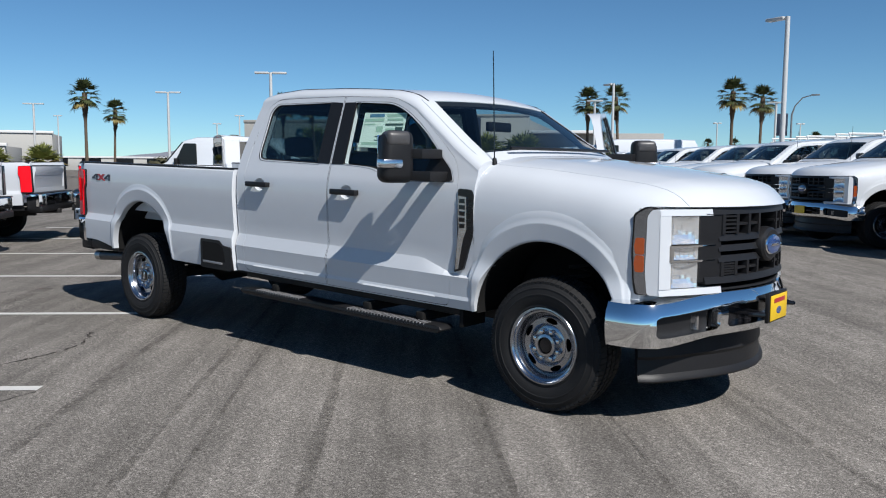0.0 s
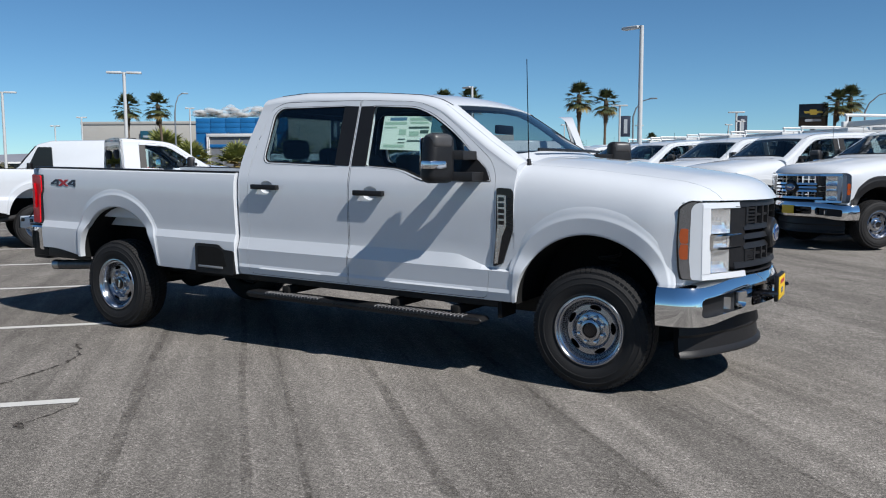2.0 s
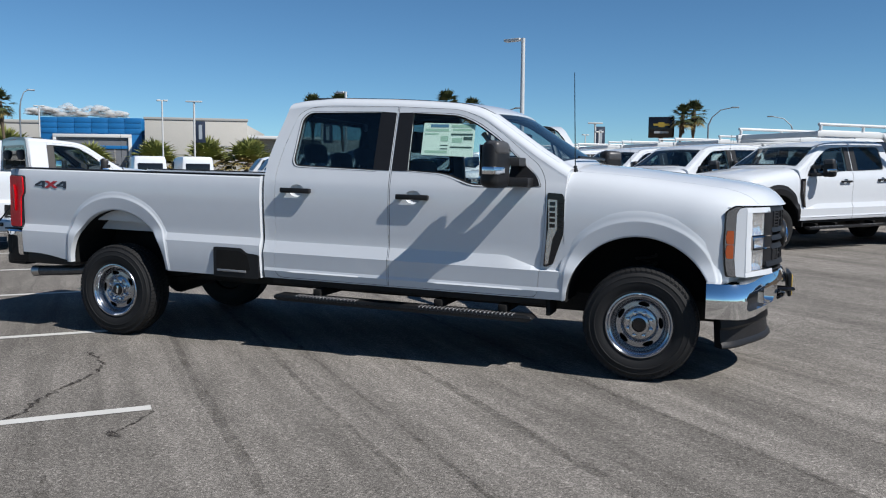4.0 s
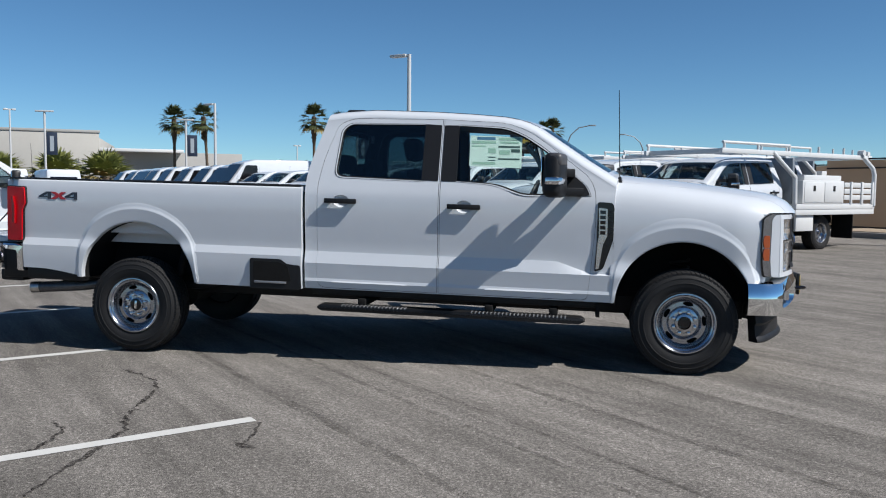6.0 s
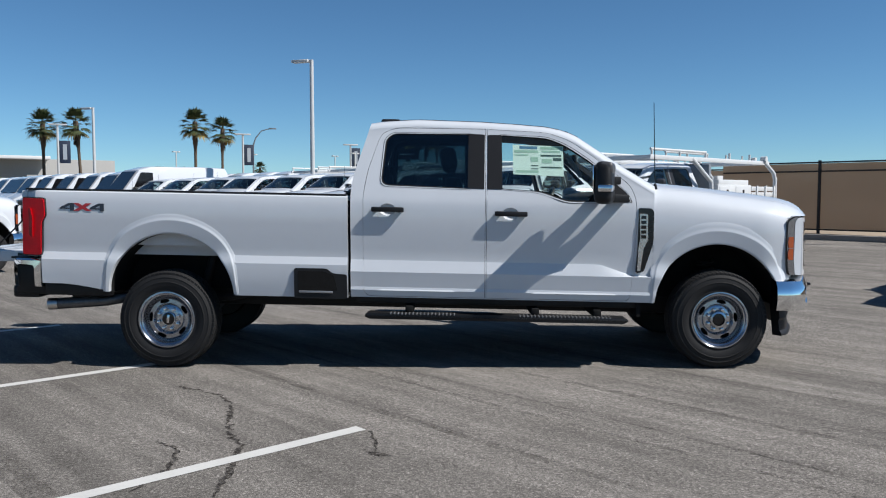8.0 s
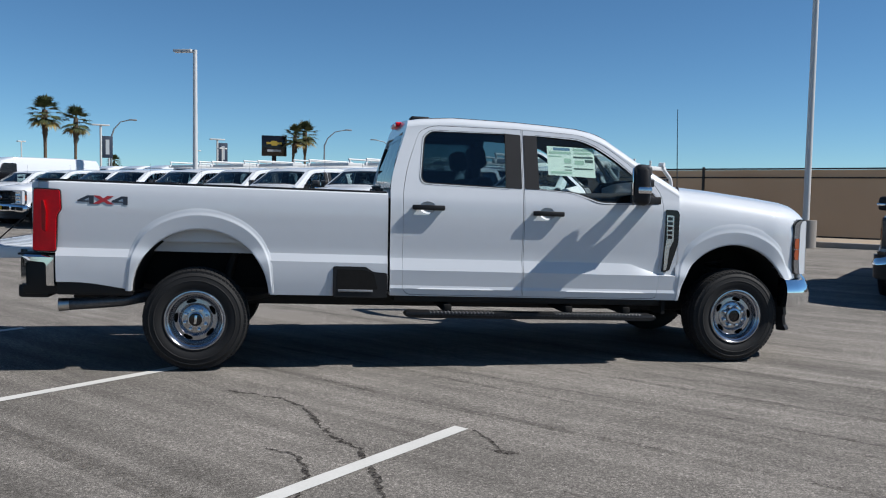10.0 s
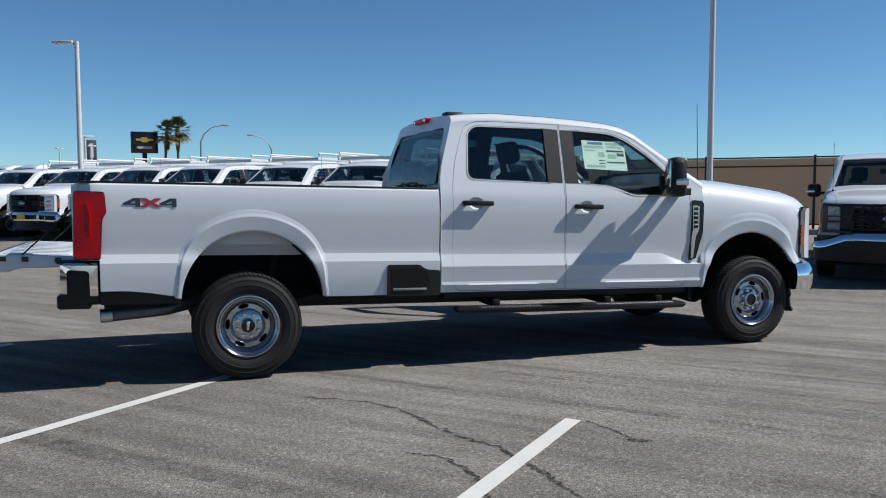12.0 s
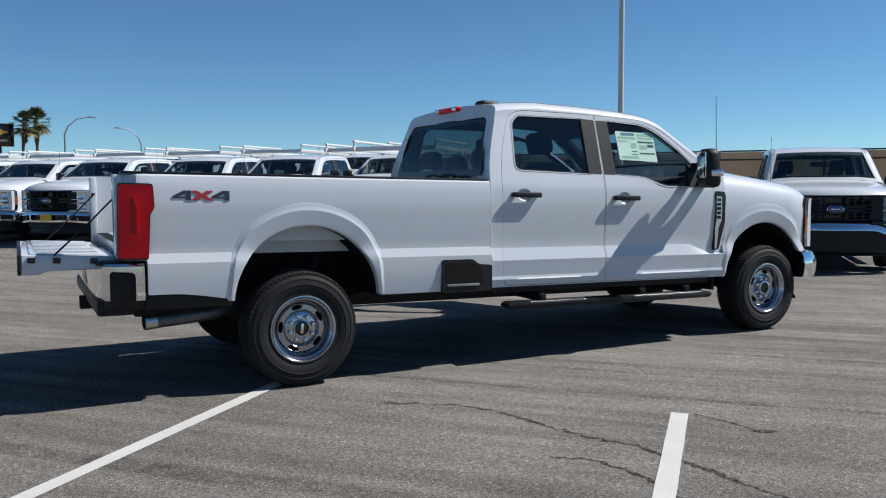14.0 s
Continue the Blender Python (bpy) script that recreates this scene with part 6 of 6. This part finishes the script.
def fan_leaf(bm, base, out, up, stalk, size, rg, mi=0, droop=0.16, arc=75):
    """A stalk and a fan of stiff pointed blades."""
    d = (out + up).normalized()
    tip = base + d * stalk - Vector((0, 0, 0.10 * stalk))
    side = d.cross(Vector((0, 0, 1)))
    side = side.normalized() if side.length > 0.01 else Vector((1, 0, 0))
    nrm = side.cross(d).normalized()
    f = [bm.verts.new(base - side * 0.025), bm.verts.new(base + side * 0.025), bm.verts.new(tip + side * 0.02), bm.verts.new(tip - side * 0.02)]
    bm.faces.new(f).material_index = mi
    n = 11
    for k in range(n):
        a = radians(-arc + 2 * arc * k / (n - 1)) + rg.uniform(-0.05, 0.05)
        r = size * (0.62 + 0.38 * math.cos(a)) * rg.uniform(0.85, 1.12)
        dirn = d * math.cos(a) + side * math.sin(a)
        across = (d * -math.sin(a) + side * math.cos(a)) * size * 0.078
        mid = tip + dirn * r * 0.5 + nrm * 0.06 * size * math.cos(a)
        end = tip + dirn * r - Vector((0, 0, droop * size * rg.uniform(0.5, 1.4)))
        v = [bm.verts.new(tip), bm.verts.new(mid - across), bm.verts.new(end), bm.verts.new(mid + across)]
        bm.faces.new(v).material_index = mi


def palm(name, label, h, spread_r, leaves, trunk_r, seed, skirt=True, bend=0.0, dry=0.12):
    rg = random.Random(seed)
    root = thing(name, label, "palm tree", group="palm trees")
    pts, rad = [], []
    for i in range(25):
        t = i / 24
        pts.append((bend * t * t, bend * 0.5 * t, h * t))
        swell = 0.75 * smooth((t - 0.62) / 0.22) if skirt else 0.2
        rad.append(trunk_r * (1.15 - 0.45 * t + swell) * (1 + 0.09 * (i % 2) * (t > 0.6)))
    part("trunk", tubed(pts, rad, 12), M_BARK, root)
    bm = bmesh.new()
    top = Vector(pts[-1])
    for k in range(leaves):
        a = k * 2.399 + rg.uniform(-0.25, 0.25)
        q = k / leaves
        lift = 1.7 * (1 - q) ** 1.4 - (0.95 if skirt else 0.30) * q + rg.uniform(-0.12, 0.12)
        out = Vector((math.cos(a), math.sin(a), 0)) * (0.25 + 0.75 * min(1.0, 2.5 * q))
        fan_leaf(bm, top + Vector((0, 0, -0.35 * q)), out, Vector((0, 0, lift)), spread_r * (0.42 + 0.2 * q) * rg.uniform(0.9, 1.12), spread_r * 0.60, rg, 1 if q > 1 - dry else 0)
    part("crown", bm, (M_FROND if skirt else M_FRONDLIGHT, M_FRONDDRY), root, "spiky fan-leaf crown")
    if skirt:
        bm = bmesh.new()
        for k in range(26):
            a = k * 2.399
            out = Vector((math.cos(a), math.sin(a), 0))
            fan_leaf(bm, top + Vector((0, 0, -0.25 - 0.055 * k)), out * (0.5 - 0.012 * k), Vector((0, 0, -1.2)), 0.22, spread_r * 0.30, rg, 0, arc=40)
        part("dry_skirt", bm, M_BARK, root)
    return root


TALL = [palm("palm_tree", "tall fan palm with a bare trunk", 8.1, 1.6, 40, 0.15, 3), palm("palm_tree", "tall fan palm with a slightly leaning trunk", 8.1, 1.55, 38, 0.145, 8, bend=0.5)]
LOW = palm("palm_tree", "low stout palm with yellowing lower leaves", 1.5, 2.0, 54, 0.30, 12, skirt=False, dry=0.40)
place = [(TALL[0], -25.4, 74.1, 1.05), (TALL[1], -23.0, 75.3, 0.98), (TALL[0], -36.6, 66.0, 0.96), (TALL[1], -33.5, 66.5, 0.97), (TALL[1], -3.2, 90.0, 0.99), (TALL[0], -1.6, 91.0, 1.04),
         (TALL[0], -68.5, 54.0, 1.0), (TALL[1], -66.5, 57.0, 1.03), (TALL[0], -71.0, 32.6, 0.99), (TALL[1], -70.0, 34.8, 0.80), (TALL[0], -40.0, 104.0, 0.55), (TALL[1], -36.5, 105.0, 0.55),
         (TALL[0], -25.0, 100.0, 0.60), (TALL[1], -48.0, 103.0, 0.55), (LOW, -46.5, 62.5, 1.5), (LOW, -40.3, 60.3, 1.45), (LOW, -54.0, 55.0, 1.3), (LOW, -48.3, 57.0, 1.4), (LOW, -63.0, 57.5, 1.4),
         (LOW, -69.9, 28.0, 1.0), (LOW, -73.6, 25.2, 0.95), (LOW, -70.5, 60.5, 1.9)]
used = set()
for i, (kind, x, y, s) in enumerate(place):
    m = pose(x, y, ground_z(x, y), 0, 0, i * 77)
    ob = kind if kind.name not in used else copy_thing(kind, m)
    used.add(kind.name)
    ob.matrix_world = m @ Matrix.Scale(s, 4)
M_BUSH = surface("bush_leaf", (0.07, 0.065, 0.03), rough=0.8, vary=0.35, scale=3, fine=14)


def bush(x, y, r, seed):
    rg = random.Random(seed)
    bm = bmesh.new()
    for k in range(900):
        d = Vector((rg.gauss(0, 1), rg.gauss(0, 1), rg.gauss(0, 1))).normalized() * r * rg.uniform(0.75, 1.08)
        d.z = abs(d.z) * 1.05
        a, b = d.orthogonal().normalized() * 0.09 * r, d.cross(d.orthogonal()).normalized() * 0.09 * r
        c = Vector((x, y, ground_z(x, y) + 0.05)) + d
        bm.faces.new([bm.verts.new(c + q) for q in (a, b, -a, -b)])
    tagged(finish("bush", bm, M_BUSH), "rounded clipped desert shrub", "bush", "shrubs", "stuff")


for x, y, r, s in ((-44.5, 61.5, 1.5, 1), (-64.0, 36.5, 1.9, 2), (-43.5, 51.0, 1.3, 3), (-56.0, 31.5, 1.2, 4)):
    bush(x, y, r, s)

# dealership buildings
M_STUCCO = surface("pale_stucco", (0.52, 0.50, 0.46), rough=0.9, vary=0.05, scale=0.6, fine=6, bump=0.1)
M_STUCCO2 = surface("grey_stucco", (0.42, 0.41, 0.39), rough=0.9, vary=0.05, scale=0.6, fine=6)
M_BLUEPANEL = surface("blue_cladding", (0.012, 0.16, 0.42), rough=0.4, vary=0.06, scale=0.7, fine=4)
M_TEAL = surface("teal_sign", (0.02, 0.10, 0.15), rough=0.4, vary=0.05)
M_GREYDOOR = surface("roller_door", (0.20, 0.21, 0.23), rough=0.5, vary=0.1)
M_WHITE = surface("white_frame", (0.78, 0.78, 0.77), rough=0.5, vary=0.04)
M_GOLD = surface("gold_emblem", (0.55, 0.36, 0.06), rough=0.35, metal=0.6, vary=0.1)
M_NAVY = surface("navy_letters", (0.015, 0.05, 0.11), rough=0.5, vary=0.05)
M_LETTER = surface("grey_letters", (0.22, 0.23, 0.25), rough=0.6, vary=0.05)


def wall_text(body, x, y, z, size, parent, mat):
    """Raised letters on a wall that faces -y."""
    cu = bpy.data.curves.new("letters", "FONT")
    cu.body, cu.size, cu.extrude, cu.align_x = body, size, 0.03, "CENTER"
    tmp = new("letters", cu)
    dg = bpy.context.evaluated_depsgraph_get()
    me = bpy.data.meshes.new_from_object(tmp.evaluated_get(dg))
    bpy.data.objects.remove(tmp)
    me.materials.append(mat)
    ob = new("letters", me)
    ob.parent = parent
    ob.matrix_basis = pose(x, y, z, 90, 0, 0)
    return ob


bd = thing("dealership_building", "pale stucco dealership with a bright blue entrance", "building", pose(-78.2, 78.0, ground_z(-79.0, 77.0), 0, 0, 27))
wall = part("wall", boxed(-20, 22, 0, 30, 0, 7.75, bevel=0.03), M_STUCCO, bd)
part("parapet", boxed(-20.1, 22.1, -0.1, 0.3, 7.5, 7.9, bevel=0.03), M_STUCCO, wall)
ent = part("entrance_block", boxed(-2.2, 9.8, -5.0, 0.1, 0, 8.0, bevel=0.04), M_BLUEPANEL, bd, "bright blue panelled entrance block")
for i in range(6):
    for j in range(3):
        part("cladding_panel", boxed(-2.17 + 2.0 * i, -0.23 + 2.0 * i, -5.06, -5.0, 6.05 + 0.65 * j, 6.67 + 0.65 * j, bevel=0.01), M_BLUEPANEL, ent)
part("portal_frame", boxed(-0.7, 8.6, -5.35, -5.0, 5.55, 5.95, bevel=0.02), M_WHITE, ent)
for x in (-0.7, 8.25):
    part("portal_frame", boxed(x, x + 0.35, -5.35, -5.0, 0, 5.55, bevel=0.02), M_WHITE, ent)
part("portal_recess", boxed(-0.35, 8.25, -5.08, -5.0, 0, 5.55), M_GREYDOOR, ent)
part("blue_band", boxed(-0.35, 8.25, -5.2, -5.08, 4.15, 4.55, bevel=0.01), M_BLUEPANEL, ent)
for i in range(5):
    part("glazing_bar", boxed(-0.3 + 1.7 * i, -0.2 + 1.7 * i, -5.14, -5.08, 0, 4.15), M_STUCCO2, ent)
sg = part("wall_sign", boxed(-11.6, -9.4, -0.35, 0, 4.6, 6.6, bevel=0.03), M_TEAL, bd, "dark teal square wall sign")
part("sign_emblem", boxed(-11.2, -9.8, -0.40, -0.35, 5.65, 5.95, bevel=0.01), M_BANNERINK, sg)
part("sign_bar", boxed(-11.1, -9.9, -0.40, -0.35, 5.05, 5.3, bevel=0.01), M_BANNERINK, sg)

b2 = thing("service_building", "pale stucco fleet service building with lower wing", "building", pose(-61.0, 76.5, ground_z(-61.0, 76.5), 0, 0, 33))
wall = part("wall", boxed(-3.5, 8.5, 0, 28, 0, 7.75, bevel=0.03), M_STUCCO, b2)
part("parapet", boxed(-3.6, 8.6, -0.1, 0.3, 7.55, 7.85, bevel=0.03), M_STUCCO2, wall)
part("wing_wall", boxed(8.5, 25.5, 3.0, 25, 0, 5.6, bevel=0.03), M_STUCCO2, b2)
part("canopy", boxed(8.6, 18.0, 0.2, 3.0, 5.5, 5.85, bevel=0.02), M_WHITE, b2)
part("shop_band", boxed(16.0, 30.0, 1.0, 10.0, 0, 2.2, bevel=0.02), M_GLOSSBLACK, b2)
part("shop_fascia", boxed(15.5, 30.5, 0.4, 10.0, 2.2, 3.7, bevel=0.02), M_STUCCO2, b2)
wall_text("COMMERCIAL FLEET", 5.4, -0.06, 4.1, 0.62, b2, M_LETTER)
wall_text("SERVICE", 5.4, -0.06, 3.3, 0.62, b2, M_LETTER)
wall_text("Certified Service", 20.0, 0.34, 2.55, 1.15, b2, M_NAVY)

sb = thing("sign_board", "black roadside sign board with a gold emblem", "sign", pose(-5.2, 92.0, ground_z(-5.2, 92.0), 0, 0, 5))
part("post", boxed(-0.25, 0.25, -0.15, 0.15, 0, 6.2, bevel=0.03), M_CHASSIS, sb)
board = part("board", boxed(-1.45, 1.45, -0.25, 0.25, 5.55, 7.95, bevel=0.05), M_GLOSSBLACK, sb)
bow = [(-0.85, -0.12), (-0.35, -0.12), (-0.30, -0.28), (0.35, -0.28), (0.40, -0.12), (0.95, -0.12), (0.85, 0.12), (0.35, 0.12), (0.30, 0.28), (-0.35, 0.28), (-0.40, 0.12), (-0.95, 0.12)]
part("emblem", prismed([(x, 7.05 + z) for x, z in bow], "y", -0.31, -0.25), M_GOLD, board, "gold emblem shape")
part("board_bar", boxed(-0.8, 0.8, -0.29, -0.25, 6.05, 6.30), M_BANNERINK, board)

# low far buildings and mountains
M_FARWALL = surface("far_wall", (0.22, 0.23, 0.25), rough=0.9, vary=0.08)
M_FARPALE = surface("far_pale_wall", (0.50, 0.49, 0.46), rough=0.9, vary=0.06)
for x, y, w, h, turn, mt in ((-62, 150, 38, 4.6, 20, M_FARWALL), (-20, 165, 50, 4.4, 8, M_FARWALL), (30, 170, 60, 4.0, -5, M_FARPALE), (-118, 42, 16, 5.6, 60, M_FARPALE), (-140, 90, 60, 2.4, 55, M_FARPALE), (80, 140, 50, 3.8, -30, M_FARPALE), (-105, 25, 26, 3.4, 60, M_FARPALE)):
    fb = thing("distant_building", "low flat-roofed building far beyond the lot", "building", pose(x, y, ground_z(x, y), 0, 0, turn), "distant buildings")
    part("wall", boxed(-w / 2, w / 2, 0, 14, 0, h, bevel=0.03), mt, fb)
    part("roof_edge", boxed(-w / 2 - 0.2, w / 2 + 0.2, -0.2, 0.4, h, h + 0.35, bevel=0.02), M_WHITE, fb)
    for i in range(int(w / 6)):
        part("window", boxed(-w / 2 + 2 + 6 * i, -w / 2 + 5.5 + 6 * i, -0.05, 0.0, 0.8, 2.6), M_GLOSSBLACK, fb)
# distance haze is painted into the ridge's blue-grey base colour
M_RIDGE = surface("hazed_ridge", (0.24, 0.25, 0.29), rough=1.0, vary=0.1, scale=0.002, fine=0.02)
bm = bmesh.new()
rows = []
for ring, (dist, k) in enumerate(((2600, 0.0), (2900, 1.0), (3300, 0.0))):
    row = []
    for i in range(181):
        a = radians(-110 + 1.1 * i)
        hgt = k * (16 + 42 * max(0.0, noise.fractal((math.sin(a) * 4, math.cos(a) * 4, 0.4), 1.0, 2.0, 5) + 0.35))
        row.append(bm.verts.new((dist * math.sin(a), dist * math.cos(a), hgt)))
    rows.append(row)
skin(bm, rows, cap=False, closed=False)
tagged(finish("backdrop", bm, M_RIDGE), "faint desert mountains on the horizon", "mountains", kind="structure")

# one bank of fair-weather cloud low over the horizon
M_CLOUD = glass("cloud_white", (1, 1, 1), 1.0)
n = M_CLOUD.node_tree.nodes
for node in list(n):
    if node.bl_idname != "ShaderNodeOutputMaterial":
        n.remove(node)
tr, df, mx = n.new("ShaderNodeBsdfTransparent"), n.new("ShaderNodeBsdfDiffuse"), n.new("ShaderNodeMixShader")
df.inputs["Color"].default_value = (0.62, 0.615, 0.61, 1)
mx.inputs[0].default_value = 0.30
M_CLOUD.node_tree.links.new(tr.outputs[0], mx.inputs[1])
M_CLOUD.node_tree.links.new(df.outputs[0], mx.inputs[2])
M_CLOUD.node_tree.links.new(mx.outputs[0], n["Material Output"].inputs["Surface"])
bm = bmesh.new()
rg = random.Random(21)
for k in range(110):
    t = rg.random()
    d = Vector((-0.7213 + 0.0765 * t, 0.6897 + 0.0719 * t, 0.0)).normalized()
    hump = 0.35 + 0.65 * math.sin(math.pi * t) ** 0.7 * (0.75 + 0.25 * math.sin(t * 21))
    r = 12 + 15 * rg.random() * hump
    tmp = bmesh.new()
    bmesh.ops.create_icosphere(tmp, subdivisions=3, radius=1.0)
    for v in tmp.verts:
        q = v.co.copy()
        v.co = q * (1 + 0.22 * noise.noise(q * 2.3 + Vector((k, 0, 0))) + 0.10 * noise.noise(q * 6 + Vector((0, k, 0))))
        v.co.z = max(v.co.z, -0.25)
    bmesh.ops.transform(tmp, matrix=Matrix.LocRotScale(d * (5000 + 120 * rg.random()) + Vector((0, 0, 300 + rg.random() * hump * 66)), None, (r * 1.5, r * 1.5, r * 0.85)), verts=tmp.verts)
    me = bpy.data.meshes.new("work")
    tmp.to_mesh(me)
    tmp.free()
    bm.from_mesh(me)
    bpy.data.meshes.remove(me)
tagged(finish("backdrop_cloud", bm, M_CLOUD, angle=180), "small white cloud bank low over the horizon", "cloud", kind="structure")
